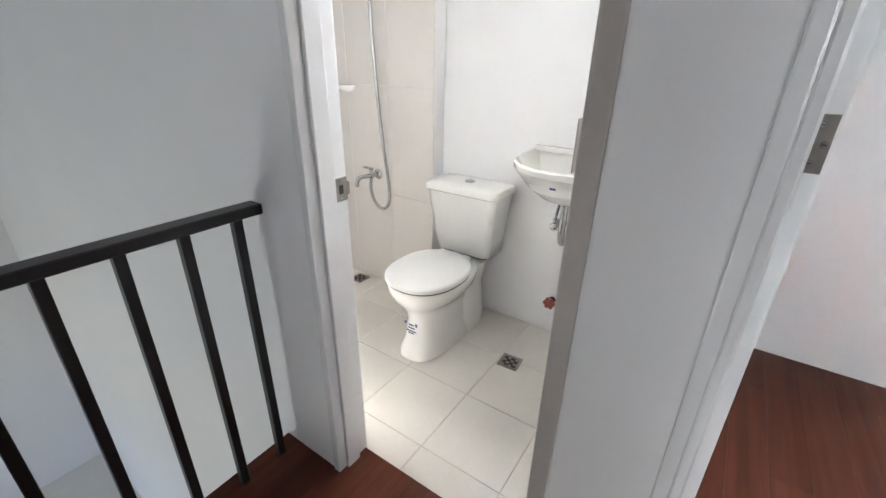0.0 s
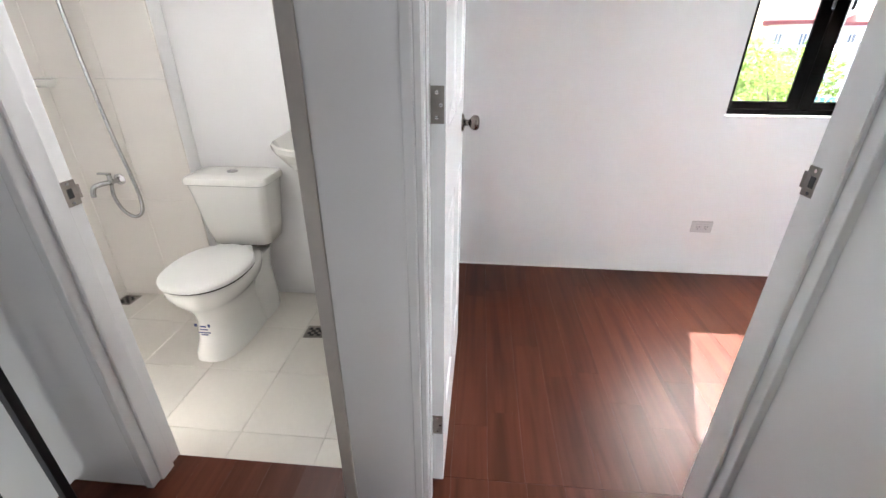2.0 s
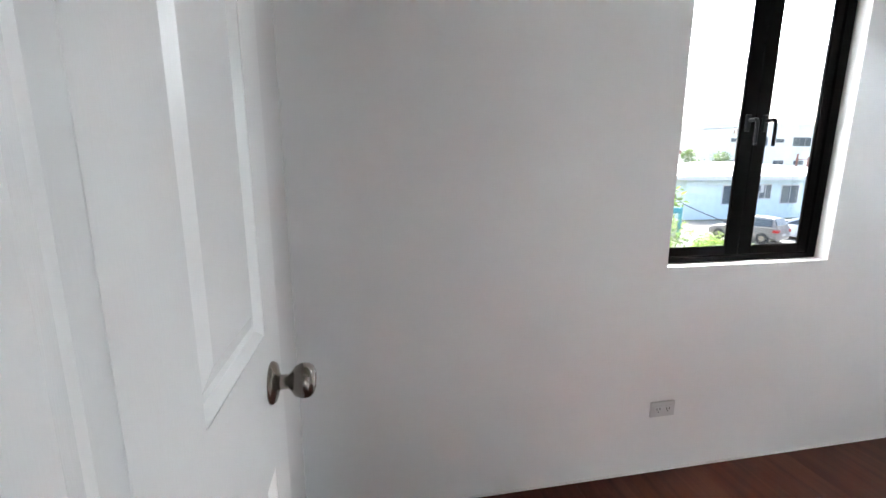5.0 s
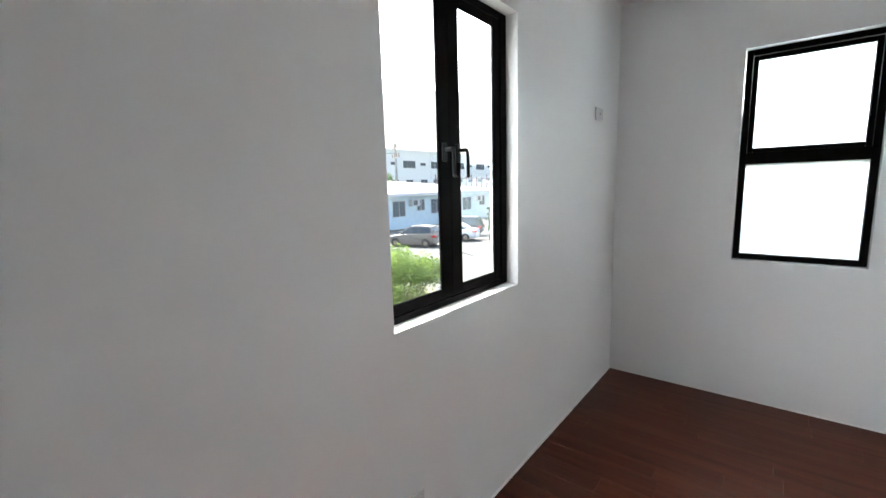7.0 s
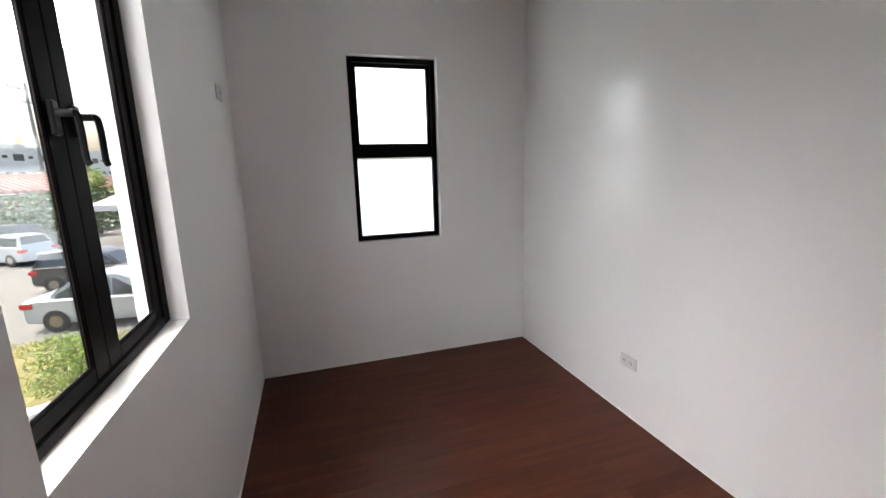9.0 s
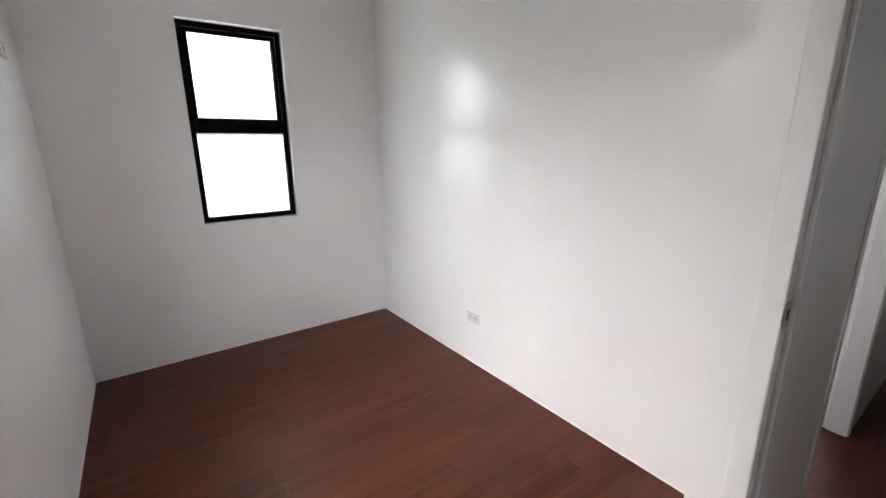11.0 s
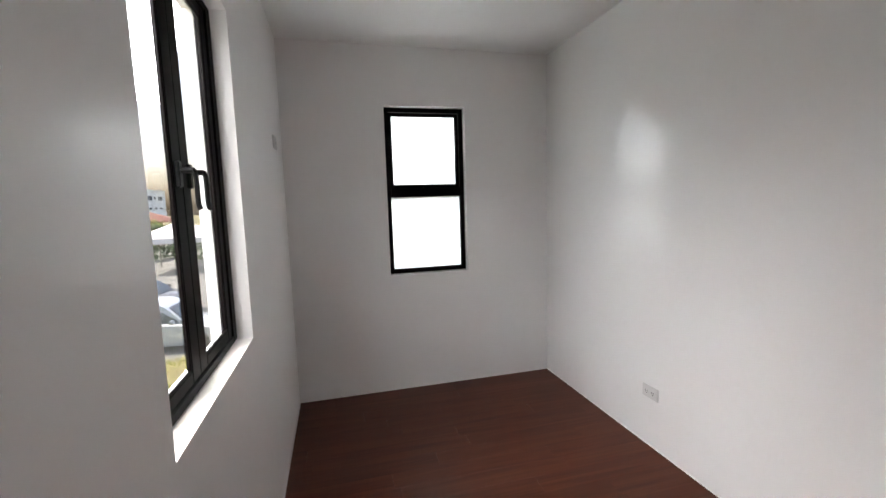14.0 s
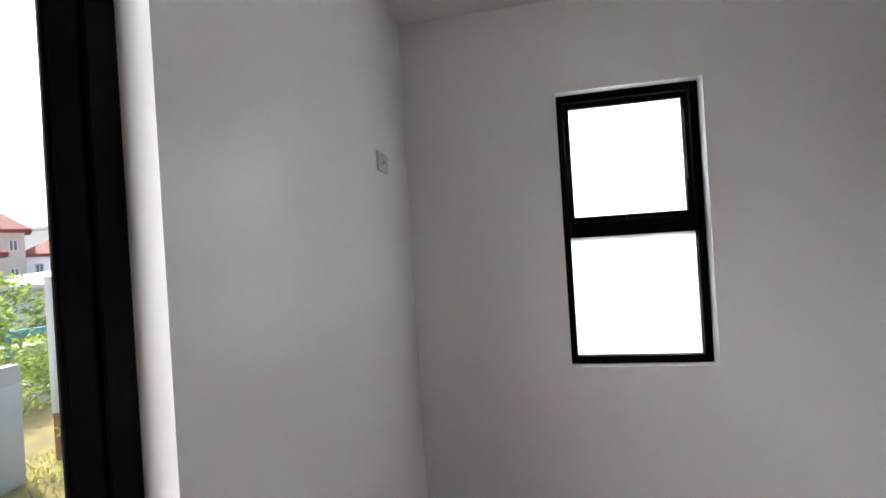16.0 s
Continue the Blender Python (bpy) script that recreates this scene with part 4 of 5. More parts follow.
def grass_tuft():
    rnd = random.Random(4)
    verts, faces = [], []
    for _ in range(260):
        a, ln = rnd.uniform(0, 6.28), rnd.uniform(0.4, 0.95)
        lean = rnd.uniform(0.1, 0.7)
        b = Vector((rnd.uniform(-0.2, 0.2), rnd.uniform(-0.2, 0.2), 0))
        d = Vector((math.cos(a), math.sin(a), 0))
        s = d.cross(Vector((0, 0, 1))) * 0.012
        p1 = b + d * lean * 0.3 * ln + Vector((0, 0, ln * 0.6))
        p2 = b + d * lean * ln + Vector((0, 0, ln * (1 - 0.5 * lean)))
        k = len(verts)
        verts.extend([b - s, b + s, p1 + s * 0.8, p1 - s * 0.8, p2])
        faces.extend([(k, k + 1, k + 2, k + 3), (k + 3, k + 2, k + 4)])
    me = bpy.data.meshes.new("blades")
    me.from_pydata(verts, [], faces)
    me.materials.append(M_LEAF)
    t = thing("grass_tuft", "tall tuft of long green grass", "grass", m=pose(2.55, 7.3, G))
    ob = new("blades", me)
    ob.parent = t
    ob["kind"] = "stuff"


grass_tuft()

# short grass over the strip by the car park
rnd = random.Random(21)
verts, faces = [], []
for _ in range(9000):
    x, y = rnd.uniform(1.6, 6.2), rnd.uniform(2.5, 9.5)
    if noise.noise(Vector((x * 0.9, y * 0.9, 0))) < rnd.uniform(-0.35, 0.25):
        continue
    a, ln = rnd.uniform(0, 6.28), rnd.uniform(0.04, 0.12)
    d = Vector((math.cos(a), math.sin(a), 0))
    k = len(verts)
    b = Vector((x, y, G))
    verts.extend([b - d * 0.012, b + d * 0.012, b + Vector((-d.y * 0.04, d.x * 0.04, ln))])
    faces.append((k, k + 1, k + 2))
me = bpy.data.meshes.new("grass")
me.from_pydata(verts, [], faces)
M_BLADE = leaf_mat("grass_blade", (0.2, 0.2, 0.055), (0.5, 0.5, 0.13))
me.materials.append(M_BLADE)
tagged(new("grass", me), "short patchy yellow-green grass", "grass", kind="stuff")


def boundary_walls():
    a, b = Vector((1.95, 3.0)), Vector((0.25, 7.1))
    d = (b - a)
    w = thing("boundary_wall", "low white boundary wall with a rough grey concrete top", "wall", m=pose(a.x, a.y, G, 0, 0, math.degrees(math.atan2(d.y, d.x))))
    part("panel", box(0, d.length, 0.0, 0.15, 0.0, 0.86, 0.004), M_EXT, w)
    part("coping", box(-0.01, d.length + 0.01, -0.012, 0.162, 0.861, 0.92, 0.012, 2), M_CONC, w, "rough grey concrete coping")
    w = thing("boundary_wall", "white garden wall with a broken grey concrete top", "wall", m=pose(-4.0, 8.7, G))
    part("panel", box(0, 6.62, 0.0, 0.18, 0.0, 1.45, 0.004), M_EXT, w)
    part("coping", box(-0.01, 6.63, -0.005, 0.185, 1.451, 1.72, 0.02, 2), M_CONC, w, "rough grey concrete coping")


boundary_walls()
post = thing("post", "white painted post with a rusty brown foot", "post", m=pose(3.3, 9.0, G))
part("shaft", box(-0.05, 0.05, -0.05, 0.05, 0.75, 2.95, 0.005), M_WFRAME, post)
part("foot", box(-0.04, 0.04, -0.04, 0.04, 0.0, 0.749, 0.004), M_PERG, post, "rusty brown steel foot")



def car(label, m, paint, length=4.3, width=1.7, height=1.48, hatch=False):
    """Nose along local +x."""
    L, Wd = length / 2, width / 2
    c = thing("car", label, "car", group="parked cars", m=m)

    def section(x, zs, ws):
        pts = [(x, -w, z) for z, w in zip(zs, ws)] + [(x, w, z) for z, w in reversed(list(zip(zs, ws)))]
        return pts

    belt = 0.9 if not hatch else 0.95
    st = []
    for u, zt, zb, wk in ((-1.0, 0.72, 0.38, 0.8), (-0.97, belt - 0.02, 0.26, 0.9), (-0.75, belt + 0.02, 0.22, 0.98), (-0.3, belt, 0.2, 1.0), (0.2, belt - 0.02, 0.2, 1.0), (0.48, belt - 0.06, 0.2, 1.0), (0.8, belt - 0.16, 0.22, 0.96), (0.96, 0.66, 0.28, 0.86), (1.0, 0.55, 0.36, 0.76)):
        mid_ = (zt + zb) / 2
        st.append(section(u * L, (zb, zb + 0.1, mid_, zt - 0.04, zt), [k * wk * Wd for k in (0.9, 0.98, 1.0, 0.96, 0.86)]))
    body = smooth(part("body", loft(st), paint, c), 35)
    if hatch:
        prof = ((-0.95, belt), (-0.82, height - 0.06), (-0.45, height), (0.02, height - 0.03), (0.22, height - 0.2), (0.46, belt - 0.08))
    else:
        prof = ((-0.72, belt), (-0.42, height - 0.07), (-0.15, height), (0.08, height - 0.02), (0.22, height - 0.16), (0.48, belt - 0.08))
    rings = [[(u * L, -0.82 * Wd, belt - 0.1), (u * L, -(0.84 - 0.16 * max(0, (z - belt)) / (height - belt)) * Wd, z - 0.02), (u * L, -0.5 * Wd, z), (u * L, 0.5 * Wd, z), (u * L, (0.84 - 0.16 * max(0, (z - belt)) / (height - belt)) * Wd, z - 0.02), (u * L, 0.82 * Wd, belt - 0.1)] for u, z in prof]
    smooth(part("roof", loft(rings), paint, c), 30)
    # side glass and screens, slightly proud
    def zroof(u):
        for (u0, z0), (u1, z1) in zip(prof, prof[1:]):
            if u0 <= u <= u1:
                return z0 + (z1 - z0) * (u - u0) / (u1 - u0)
        return belt

    lo = -0.62 if not hatch else -0.8
    for s in (-1, 1):
        for (ua, ub) in ((lo, -0.34), (-0.31, 0.0), (0.03, 0.36)):
            bm = bmesh.new()
            za, zb = max(zroof(ua) - 0.1, belt + 0.06), max(zroof(ub) - 0.1, belt + 0.04)
            if ua < -0.5 and not hatch:
                za = belt + 0.1
            ka = 0.84 - 0.16 * (za - belt) / (height - belt)
            kb = 0.84 - 0.16 * (zb - belt) / (height - belt)
            q = [(ua * L, s * 0.853 * Wd, belt + 0.01), (ub * L, s * 0.853 * Wd, belt + 0.0), (ub * L, s * (kb + 0.015) * Wd, zb), (ua * L, s * (ka + 0.015) * Wd, za)]
            inner = [(x, y - s * 0.03, z) for x, y, z in q]
            vs = [bm.verts.new(p) for p in q] + [bm.verts.new(p) for p in inner]
            for f_ in ((0, 1, 2, 3), (7, 6, 5, 4), (0, 4, 5, 1), (1, 5, 6, 2), (2, 6, 7, 3), (3, 7, 4, 0)):
                bm.faces.new([vs[i] for i in f_])
            bmesh.ops.recalc_face_normals(bm, faces=bm.faces)
            part("side_window", bm, M_CARG, c)
    for (u0, u1, nm) in ((prof[-1][0] - 0.015, prof[-2][0] + 0.005, "windscreen"), (prof[0][0] + 0.03, prof[1][0] + 0.0, "rear_window")):
        bm = bmesh.new()
        z0, z1 = zroof(u0), zroof(u1)
        e = 0.02 * (1 if nm == "windscreen" else -1)
        q = [(u0 * L + e, -0.72 * Wd, z0 + 0.02), (u0 * L + e, 0.72 * Wd, z0 + 0.02), (u1 * L + e, 0.58 * Wd, z1 - 0.0), (u1 * L + e, -0.58 * Wd, z1 - 0.0)]
        vs = [bm.verts.new(p) for p in q] + [bm.verts.new((x - 2 * e, y, z - 0.02)) for x, y, z in q]
        for f_ in ((0, 1, 2, 3), (7, 6, 5, 4), (0, 4, 5, 1), (1, 5, 6, 2), (2, 6, 7, 3), (3, 7, 4, 0)):
            bm.faces.new([vs[i] for i in f_])
        bmesh.ops.recalc_face_normals(bm, faces=bm.faces)
        part(nm, bm, M_CARG, c)
    for ux in (-0.62, 0.62):
        for s in (-1, 1):
            wl = part("wheel", add_cyl(bmesh.new(), (ux * L, s * (Wd - 0.2), 0.31), (ux * L, s * (Wd + 0.005), 0.31), 0.31, seg=24), M_TYRE, c)
            part("rim", add_cyl(bmesh.new(), (ux * L, s * (Wd - 0.05), 0.31), (ux * L, s * (Wd + 0.012), 0.31), 0.19, 0.16, seg=20), M_NICKEL, wl)
    for s in (-1, 1):
        part("tail_lamp", box(-L * 0.985 - 0.03, -L * 0.86, s * Wd * 0.78 - 0.14, s * Wd * 0.78 + 0.14, 0.68, 0.84, 0.03, 2), M_LAMPR, c)
        part("door_mirror", box(0.3 * L, 0.3 * L + 0.12, s * Wd * 0.97 - 0.07 + s * 0.07, s * Wd * 0.97 + 0.07 + s * 0.07, belt, belt + 0.12, 0.03, 2), paint, c)
        part("door_handle", box(-0.1 * L, -0.02 * L, s * Wd * 0.995 - 0.015, s * Wd * 0.995 + 0.015, 0.72, 0.745, 0.005), paint, c)
    part("number_plate", box(-L - 0.012, -L + 0.02, -0.2, 0.2, 0.5, 0.61, 0.004), M_WFRAME, c)
    return c


P_SILVER = mat("silver_car_paint", (0.42, 0.46, 0.49), rough=0.25, metal=0.3, coat=0.5)
P_WHITE = mat("white_car_paint", (0.55, 0.58, 0.6), rough=0.25, coat=0.5)
P_GREY = mat("grey_car_paint", (0.22, 0.2, 0.19), rough=0.3, metal=0.3, coat=0.5)
P_BLACK = mat("black_car_paint", (0.03, 0.032, 0.035), rough=0.25, coat=0.5)
car("silver sedan parked on the edge of the grass", pose(7.15, 5.5, G + 0.004, 0, 0, -95), P_SILVER, 4.3, 1.68, 1.5)
car("black hatchback parked behind the silver sedan", pose(10.6, 7.2, G + 0.004, 0, 0, -95), P_BLACK, 4.0, 1.66, 1.5, True)
car("grey hatchback parked before the pale blue building", pose(12.3, 15.4, G + 0.004, 0, 0, 108), P_GREY, 3.7, 1.6, 1.5, True)
car("white sedan parked beside a grey hatchback", pose(14.9, 15.1, G + 0.004, 0, 0, 112), P_WHITE, 4.3, 1.68, 1.4)
car("black tall car parked near the pale blue building", pose(17.0, 16.2, G + 0.004, 0, 0, 112), P_BLACK, 4.4, 1.75, 1.62, True)
car("dark grey tall car parked before the hedge", pose(19.0, 13.2, G + 0.004, 0, 0, -40), P_BLACK, 4.5, 1.8, 1.6, True)
car("blue-grey hatchback in the middle of the car park", pose(15.6, 11.9, G + 0.004, 0, 0, 60), P_SILVER, 4.0, 1.68, 1.5, True)


def aircon(x, y, z, parent):
    a = part("air_conditioner", box(x - 0.4, x + 0.4, y - 0.4, y, z - 0.24, z + 0.24, 0.02), M_WFRAME, parent, "white window air conditioner")
    part("grille", box(x - 0.3, x + 0.15, y - 0.41, y - 0.399, z - 0.17, z + 0.17), M_WINDK, a)


def far_window(x0, x1, z0, z1, y, parent, bars=2):
    w = part("window", box(x0, x1, y - 0.03, y + 0.02, z0, z1), M_WFRAME, parent)
    n = bars
    for i in range(n):
        a = x0 + 0.06 + (x1 - x0 - 0.06) * i / n
        b = x0 + (x1 - x0 - 0.06) * (i + 1) / n + 0.0
        part("pane", box(a, b, y - 0.045, y - 0.031, z0 + 0.06, z1 - 0.06), M_WINDK, w)
    return w


def blue_building():
    x0, x1, y0 = 14.9, 30.0, 22.0
    b = thing("office_building", "pale blue one-storey building with a light metal roof", "building", m=pose(x0, y0, G))
    part("wall", box(0, x1 - x0, 0, 12, 0, 2.35), M_BLUEWALL, b)
    # shallow hipped roof
    o = 0.55
    bm = bmesh.new()
    ev = [bm.verts.new(p) for p in ((-o, -o, 2.3), (x1 - x0 + o, -o, 2.3), (x1 - x0 + o, 12 + o, 2.3), (-o, 12 + o, 2.3))]
    ev2 = [bm.verts.new((v.co.x, v.co.y, 2.52)) for v in ev]
    rd = [bm.verts.new((6, 6, 3.45)), bm.verts.new((x1 - x0 - 6, 6, 3.45))]
    for i in range(4):
        bm.faces.new((ev[i], ev[(i + 1) % 4], ev2[(i + 1) % 4], ev2[i]))
    bm.faces.new(list(reversed(ev)))
    bm.faces.new((ev2[0], ev2[1], rd[1], rd[0]))
    bm.faces.new((ev2[1], ev2[2], rd[1]))
    bm.faces.new((ev2[2], ev2[3], rd[0], rd[1]))
    bm.faces.new((ev2[3], ev2[0], rd[0]))
    rf = part("roof", bm, M_ROOFM, b)
    for i in range(40):
        u = 0.6 + i * 0.92
        if 6 < u < x1 - x0 - 6:
            bm = bmesh.new()
            add_cyl(bm, (u, -o + 0.05, 2.53), (u, 6, 3.46), 0.02, seg=5)
            part("roof_rib", bm, M_ROOFM, rf)
    for i in range(3):
        x = 2.4 + i * 4.1
        far_window(x, x + 1.3, 0.85, 2.0, -0.0, b)
        aircon(x + 2.05, 0.0, 1.8, b)
        far_window(x + 2.5, x + 3.4, 1.15, 2.05, -0.0, b, 2)
    return b


blue_building()


def long_white_building():
    x0, y0, ln, h = 46.0, 56.0, 110.0, 9.4
    b = thing("factory_building", "long white two-storey building behind the roofs", "building", m=pose(x0, y0, G))
    part("wall", box(0, ln, 0, 25, 0, h), M_FAR, b)
    part("parapet", box(-0.15, ln + 0.15, -0.15, 25.15, h, h + 0.35), M_FAR, b)
    for i in range(13):
        x = 8 + i * 8
        far_window(x, x + 3.4, 6.4, 7.8, 0, b, 3)
        far_window(x - 3.2, x - 1.6, 6.9, 7.5, 0, b, 1)
        far_window(x - 3.2, x - 1.2, 3.6, 4.3, 0, b, 2)
        far_window(x + 0.6, x + 2.6, 3.6, 4.3, 0, b, 2)


long_white_building()


def red_house(x, y, w, d, h1, ridge, label, wall_m, rot=0):
    b = thing("house", label, "house", group="red-roofed houses", m=pose(x, y, G, 0, 0, rot))
    part("wall", box(-w / 2, w / 2, -d / 2, d / 2, 0, h1), wall_m, b)
    bm = bmesh.new()
    o = 0.35
    ev = [bm.verts.new(p) for p in ((-w / 2 - o, -d / 2 - o, h1 - 0.1), (w / 2 + o, -d / 2 - o, h1 - 0.1), (w / 2 + o, d / 2 + o, h1 - 0.1), (-w / 2 - o, d / 2 + o, h1 - 0.1))]
    ev2 = [bm.verts.new((v.co.x, v.co.y, h1 + 0.12)) for v in ev]
    rd = [bm.verts.new((-w * 0.04, 0, h1 + ridge)), bm.verts.new((w * 0.04, 0, h1 + ridge))]
    for i in range(4):
        bm.faces.new((ev[i], ev[(i + 1) % 4], ev2[(i + 1) % 4], ev2[i]))
    bm.faces.new(list(reversed(ev)))
    bm.faces.new((ev2[0], ev2[1], rd[1], rd[0]))
    bm.faces.new((ev2[1], ev2[2], rd[1]))
    bm.faces.new((ev2[2], ev2[3], rd[0], rd[1]))
    bm.faces.new((ev2[3], ev2[0], rd[0]))
    part("roof", bm, M_REDROOF, b, "red tiled hip roof")
    for fx in (-0.24, 0.24):
        far_window(fx * w - 0.22, fx * w + 0.22, h1 - 1.3, h1 - 0.55, -d / 2, b)
        far_window(fx * w - 0.22, fx * w + 0.22, h1 - 3.2, h1 - 2.4, -d / 2, b)
    return b


red_house(19.8, 34.8, 2.1, 2.1, 5.9, 1.25, "cream upper-storey house with a red hip roof", M_CREAM, -33)
red_house(16.2, 32.0, 2.6, 2.4, 4.25, 1.5, "cream house with a low red hip roof", M_CREAM, -31)
red_house(22.55, 34.6, 2.6, 2.4, 4.3, 1.15, "pale house with a red hip roof", M_FAR, -36)
shed = thing("shed", "pale shed with a white metal roof", "shed", m=pose(7.2, 24.5, G, 0, 0, -12))
part("wall", box(-4.5, 4.5, 0, 4, 0, 2.7), M_CREAM, shed)
part("roof", box(-4.8, 4.8, -0.5, 4.4, 2.7, 2.95, 0.03), M_ROOFM, shed)
kiosk = thing("kiosk", "teal framed low stall beside the car park", "kiosk", m=pose(9.6, 16.6, G, 0, 0, -15))
part("front", box(-1.6, 0.4, 0.0, 1.2, 0.0, 0.75, 0.01), M_CREAM, kiosk)
for x in (-1.65, 0.4):
    part("post", box(x - 0.06, x + 0.06, -0.06, 0.06, 0, 1.3), M_TEAL, kiosk)
part("beam", box(-1.71, 0.46, -0.07, 0.07, 1.05, 1.3, 0.01), M_TEAL, kiosk, "teal painted beam")


def hedge():
    rnd = random.Random(7)
    verts, faces = [], []
    for (x0, y0, x1, y1, h, n) in ((19.4, 15.5, 23.0, 12.2, 1.45, 2200), (22.6, 17.0, 27.0, 11.5, 2.0, 2400), (23.5, 10.5, 30.0, 7.0, 1.9, 1500)):
        d = Vector((x1 - x0, y1 - y0, 0))
        side = Vector((-d.y, d.x, 0)).normalized()
        for _ in range(n):
            u, s = rnd.random(), rnd.uniform(-0.4, 0.4)
            z = rnd.uniform(0, h) if rnd.random() < 0.7 else h
            if z < h and abs(s) < 0.3:
                s = math.copysign(0.4, s)
            c = Vector((x0, y0, G)) + d * u + side * (s + rnd.gauss(0, 0.03)) + Vector((0, 0, z + rnd.gauss(0, 0.03)))
            q = Euler((rnd.uniform(-1.2, 1.2), rnd.uniform(-1.2, 1.2), rnd.uniform(0, 6.28))).to_matrix()
            k = len(verts)
            for p in ((0, -0.13, 0), (0.09, 0, 0.02), (0, 0.14, 0), (-0.09, 0, 0.02)):
                verts.append(c + q @ Vector(p))
            faces.append((k, k + 1, k + 2, k + 3))
    me = bpy.data.meshes.new("hedge")
    me.from_pydata(verts, [], faces)
    me.materials.append(M_LEAF2)
    tagged(new("hedge", me), "clipped dark green hedge along the car park", "hedge", kind="stuff")


hedge()


def pergola():
    p = thing("pergola", "long red-brown slatted pergola roof", "pergola", m=pose(30.5, 19.0, G, 0, 0, -35))
    for i in range(7):
        part("post", box(i * 1.3 - 1.5, i * 1.3 - 1.35, 0, 0.15, 0, 2.3), M_PERG, p)
    for i in range(20):
        bm = box(i * 0.48 - 1.7, i * 0.48 - 1.55, -0.6, 5.0, 0.0, 0.12)
        bm.transform(Matrix.Translation((0, 0, 2.2)) @ Matrix.Rotation(radians(12), 4, "X"))
        part("slat", bm, M_PERG, p)
    part("beam", box(-1.8, 7.8, -0.1, 0.1, 2.05, 2.25), M_PERG, p)


pergola()
M_CANVAS = mat("white_canvas", (0.6, 0.6, 0.6), rough=0.8)
tent = thing("canopy_tent", "white pitched canopy tent", "tent", m=pose(20.5, 9.2, G))
bm = bmesh.new()
c4 = [bm.verts.new(p) for p in ((-1.6, -1.6, 1.7), (1.6, -1.6, 1.7), (1.6, 1.6, 1.7), (-1.6, 1.6, 1.7))]
c5 = [bm.verts.new((v.co.x, v.co.y, 1.45)) for v in c4]
ap = bm.verts.new((0, 0, 2.5))
for i in range(4):
    bm.faces.new((c4[i], c4[(i + 1) % 4], ap))
    bm.faces.new((c5[i], c5[(i + 1) % 4], c4[(i + 1) % 4], c4[i]))
part("canopy", bm, M_CANVAS, tent)
for x in (-1.55, 1.55):
    for y in (-1.55, 1.55):
        part("leg", add_cyl(bmesh.new(), (x, y, 0), (x, y, 1.5), 0.025, seg=8), M_NICKEL, tent)


def utility_pole(x, y, h, turn, label):
    p = thing("utility_pole", label, "utility pole", group="utility poles", m=pose(x, y, G, 0, 0, turn))
    smooth(part("pole", add_cyl(bmesh.new(), (0, 0, 0), (0, 0, h), 0.2, 0.12, 12), M_CONC, p))
    for z in (h - 0.6, h - 1.7):
        part("cross_arm", box(-1.7, 1.7, -0.08, 0.08, z - 0.08, z + 0.08), M_CONC, p)
        for k in (-1.5, -0.6, 0.6, 1.5):
            part("insulator", add_cyl(bmesh.new(), (k, 0, z + 0.08), (k, 0, z + 0.38), 0.07, 0.04, 8), M_PERG, p)


fr_ = thing("steel_posts", "row of rusty red steel posts behind the roof", "posts", m=pose(44.0, 40.0, G))
for i in range(16):
    part("post", box(i * 1.5, i * 1.5 + 0.12, 0, 0.12, 0, 4.3 + 0.3 * (i % 3 == 0)), M_PERG, fr_)
part("beam", box(-0.2, 23.0, 0.02, 0.1, 3.95, 4.05), M_PERG, fr_)


utility_pole(47.0, 25.5, 11.5, -20, "grey concrete utility pole with cross arms")
utility_pole(34.5, 38.5, 8.3, 60, "short grey utility pole behind the roofs")
for (a, b, z) in (((47, 25.5), (34.5, 38.5), 8.6), ((34.5, 38.5), (2.0, 47.0), 6.6), ((34.7, 38.7), (2.0, 48.0), 5.6)):
    mid_ = ((a[0] + b[0]) / 2, (a[1] + b[1]) / 2, z - 0.6)
    w = part("power_line", tube([(a[0], a[1], z), mid_, (b[0], b[1], z)], 0.03, 5, 8), M_DARK)
    tagged(w, "thin dark sagging power line", "power line", group="power lines")
w = part("power_line", tube([(3.3, 9.0, 1.3), (5.5, 11.0, 0.4), (8.5, 9.2, -0.95)], 0.012, 5, 8), M_DARK)
tagged(w, "loose dark cable hanging over the shrubs", "cable")


# set the outdoor plan out at site scale; vehicles keep their true size
for ob in [o for o in bpy.data.objects if o not in indoor and o.parent is None]:
    site = Matrix.Translation(PLAN_AT) @ Matrix.Scale(SITE, 4) @ Matrix.Translation(-PLAN_AT)
    if ob.name.startswith("car"):
        ob.location = site @ ob.location
    else:
        ob.matrix_basis = site @ ob.matrix_basis
LOT = PLAN_AT.z + (G - PLAN_AT.z) * SITE
# ground sheet with a hole for the house
bm = bmesh.new()
xs, ys = [-400, -8.9, 0.3, 400], [-400, -4.2, 2.2, 400]
vv = {(i, k): bm.verts.new((xs[i], ys[k], LOT)) for i in range(4) for k in range(4)}
for i in range(3):
    for k in range(3):
        if (i, k) != (1, 1):
            bm.faces.new((vv[i, k], vv[i + 1, k], vv[i + 1, k + 1], vv[i, k + 1]))
tagged(part("ground", bm, M_GRASS), "uneven dry grass ground around the house", "ground", kind="structure")

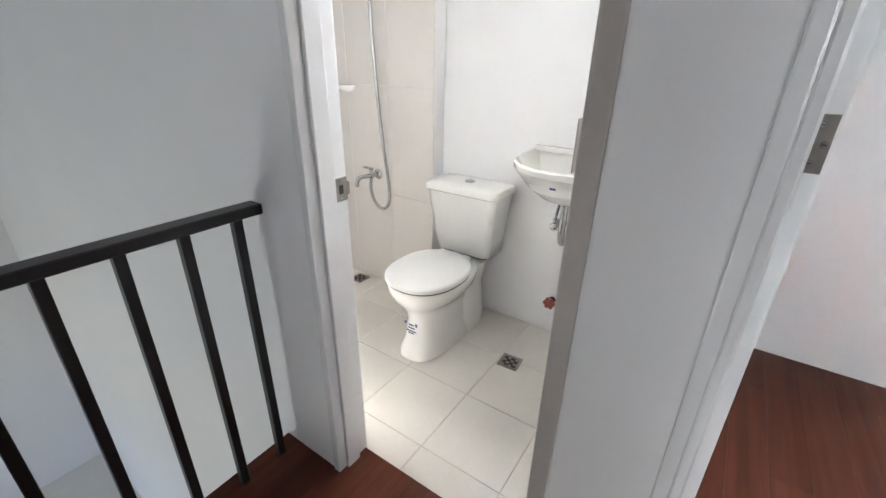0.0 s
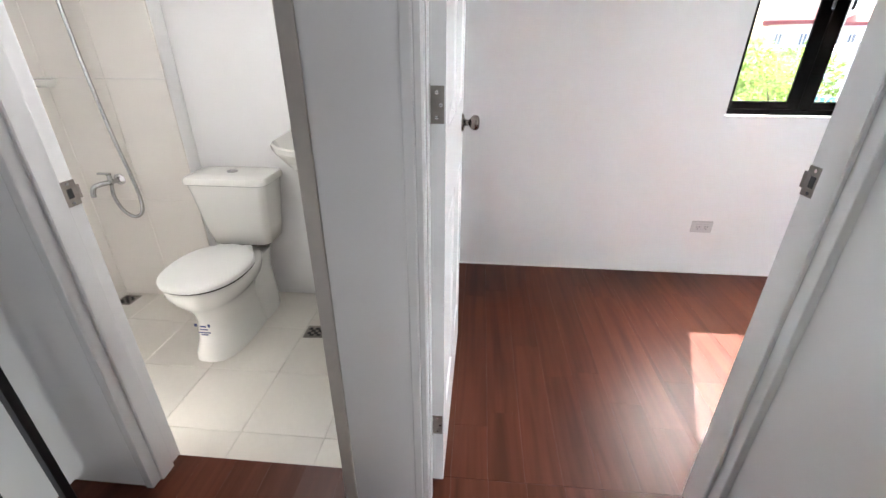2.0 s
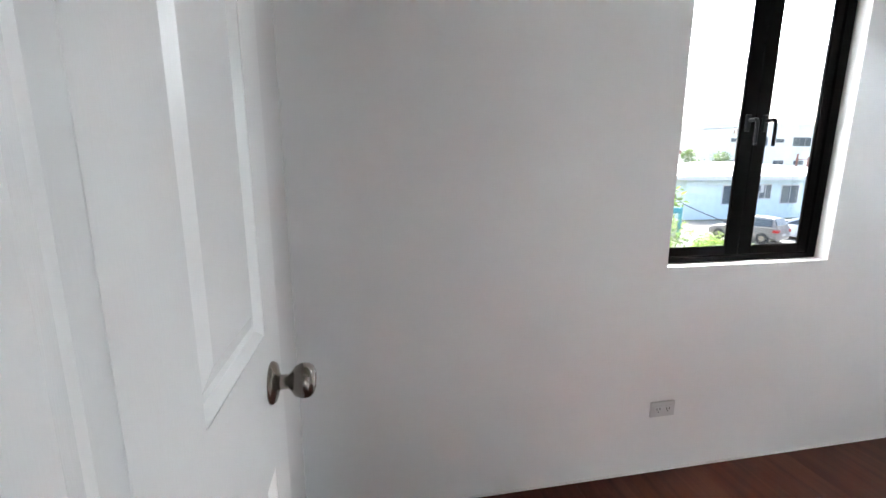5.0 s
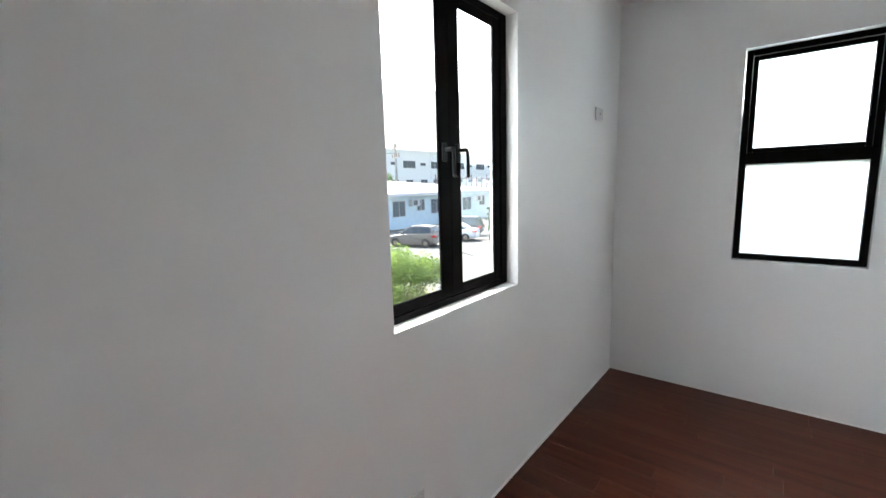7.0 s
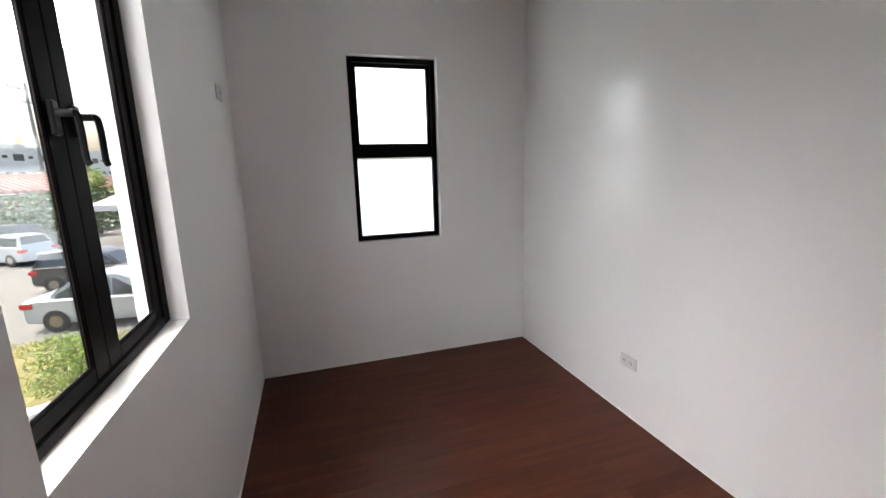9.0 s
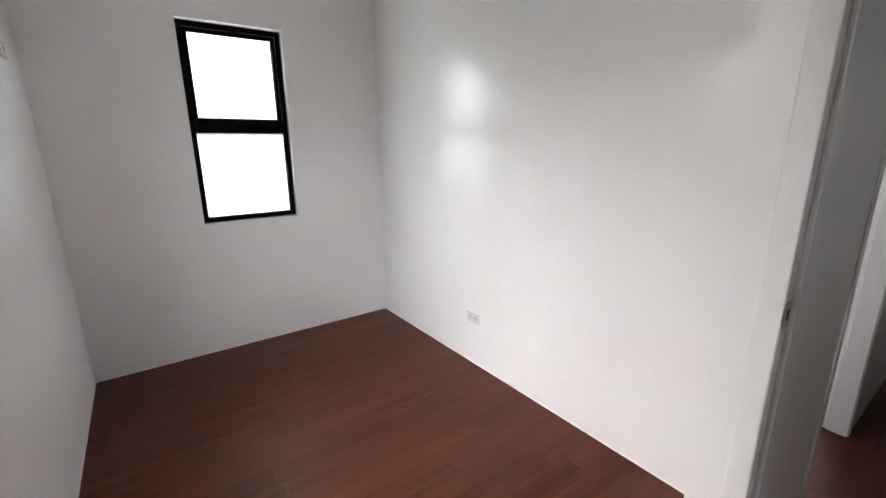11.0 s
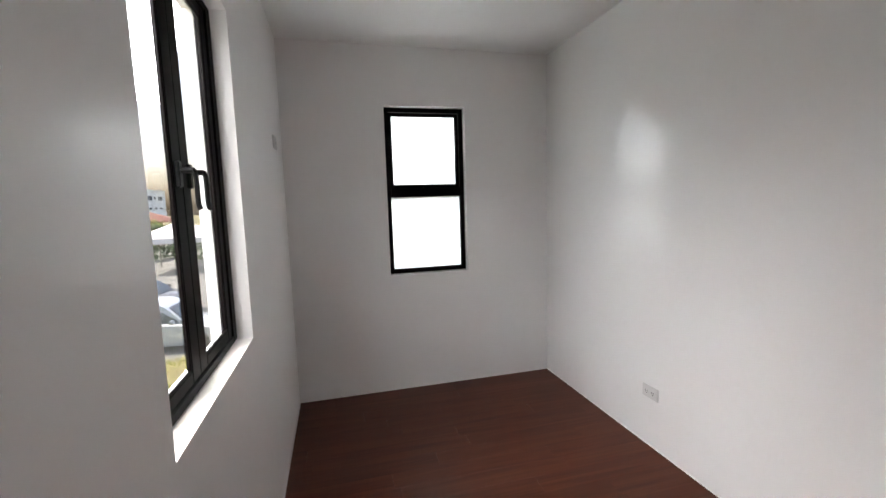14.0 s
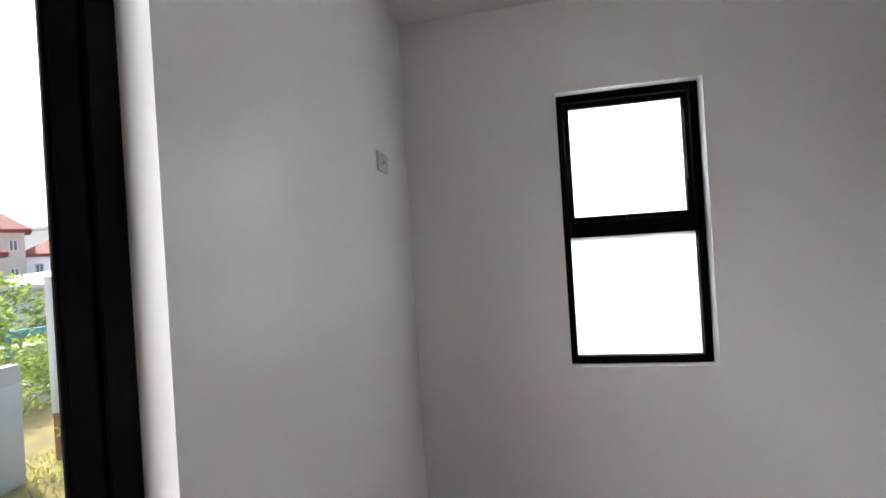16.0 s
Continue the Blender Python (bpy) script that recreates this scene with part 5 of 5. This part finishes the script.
# ---- floor pieces ----
def planks(parent, x0, x1, y0, y1, seed, width=0.124, length=0.92, keep=None):
    rnd = random.Random(seed)
    cache = {}
    i, x = 0, x0
    while x < x1 - 0.004:
        xe = min(x + width, x1)
        y = y0 - rnd.uniform(0.0, length * 0.9)
        while y < y1 - 0.004:
            ya, yb = max(y, y0), min(y + length, y1)
            if yb - ya > 0.01 and (keep is None or keep((x + xe) / 2, (ya + yb) / 2)):
                key = (round(xe - x, 3), round(yb - ya, 3))
                if key not in cache:
                    hw, hl, e = key[0] / 2 - 0.0001, key[1] / 2 - 0.0001, 0.0004
                    me = bpy.data.meshes.new("plank")
                    v = [(-hw, -hl, -0.012), (hw, -hl, -0.012), (hw, hl, -0.012), (-hw, hl, -0.012), (-hw, -hl, -0.0004), (hw, -hl, -0.0004), (hw, hl, -0.0004), (-hw, hl, -0.0004),
                         (-hw + e, -hl + e, 0), (hw - e, -hl + e, 0), (hw - e, hl - e, 0), (-hw + e, hl - e, 0)]
                    f = [(0, 1, 5, 4), (1, 2, 6, 5), (2, 3, 7, 6), (3, 0, 4, 7), (4, 5, 9, 8), (5, 6, 10, 9), (6, 7, 11, 10), (7, 4, 8, 11), (8, 9, 10, 11)]
                    me.from_pydata(v, [], f)
                    me.materials.append(M_WOOD)
                    cache[key] = me
                ob = new("plank", cache[key])
                ob.parent = parent
                ob.location = ((x + xe) / 2, (ya + yb) / 2, 0)
            y += length
        x = xe
        i += 1


planks(floor, XW, -2.77, YD - 0.0, YN, 1)
planks(floor, -2.77, 0.0, -0.02, YN, 2)
planks(floor_landing, -4.893, -2.89, -0.33, YD - 0.001, 3, keep=lambda x, y: True)
planks(floor_back, -3.9, -0.002, -3.998, -0.332, 4, 0.3, 1.9)


def tiles(parent, x0, x1, y0, y1, ox, oy, s, z, thick, material, axis="z", gap=0.0009):
    cache = {}

    def cuts(a0, a1, o):
        c = [a0]
        k = math.ceil((a0 - o) / s + 1e-6)
        while o + k * s < a1 - 1e-6:
            c.append(o + k * s)
            k += 1
        return c + [a1]

    cx, cy = cuts(x0, x1, ox), cuts(y0, y1, oy)
    for a, b in zip(cx, cx[1:]):
        for c, d in zip(cy, cy[1:]):
            if b - a < 0.012 or d - c < 0.012:
                continue
            key = (round(b - a, 3), round(d - c, 3))
            if key not in cache:
                hx, hy, e = key[0] / 2 - gap / 2, key[1] / 2 - gap / 2, 0.0015
                v = [(sx * hx, sy * hy, zz) for zz in (-thick, -e) for sx, sy in ((-1, -1), (1, -1), (1, 1), (-1, 1))] + [(sx * (hx - e), sy * (hy - e), 0) for sx, sy in ((-1, -1), (1, -1), (1, 1), (-1, 1))]
                f = [(0, 1, 5, 4), (1, 2, 6, 5), (2, 3, 7, 6), (3, 0, 4, 7), (4, 5, 9, 8), (5, 6, 10, 9), (6, 7, 11, 10), (7, 4, 8, 11), (8, 9, 10, 11)]
                if axis == "y":
                    v = [(p[0], -p[2], p[1]) for p in v]
                me = bpy.data.meshes.new("tile")
                me.from_pydata(v, [], f)
                me.materials.append(material)
                cache[key] = me
            ob = new("tile", cache[key])
            ob.parent = parent
            ob.location = ((a + b) / 2, (c + d) / 2, z) if axis == "z" else ((a + b) / 2, z, (c + d) / 2)


tiles(floor_bath, -6.28, XW - 0.122, 0.485, 1.676, -4.815, 0.664, 0.332, -0.06, 0.01, M_TILE)
wall_tiles = tagged(part("wall_shower", box(-6.28, -5.09, 1.587, 1.675, -0.07, CEIL), M_WALL), "beige tiled shower wall", "wall", kind="structure")
# tile faces look towards -y
me_cache = {}
for i in range(4):
    x0_, x1_ = -5.09 - 0.305 * (i + 1), -5.09 - 0.305 * i
    for k in range(5):
        z0_, z1_ = -0.06 + 0.605 * k, min(-0.06 + 0.605 * (k + 1), CEIL)
        key = round(z1_ - z0_, 3)
        if key not in me_cache:
            b2 = box(-0.1515, 0.1515, 0.0, 0.01, -(z1_ - z0_) / 2 + 0.001, (z1_ - z0_) / 2 - 0.001, 0.001)
            m2 = bpy.data.meshes.new("tile")
            b2.to_mesh(m2)
            b2.free()
            m2.materials.append(M_WTILE)
            me_cache[key] = m2
        ob = new("tile", me_cache[key])
        ob.parent = wall_tiles
        ob.location = ((x0_ + x1_) / 2, 1.576, (z0_ + z1_) / 2)
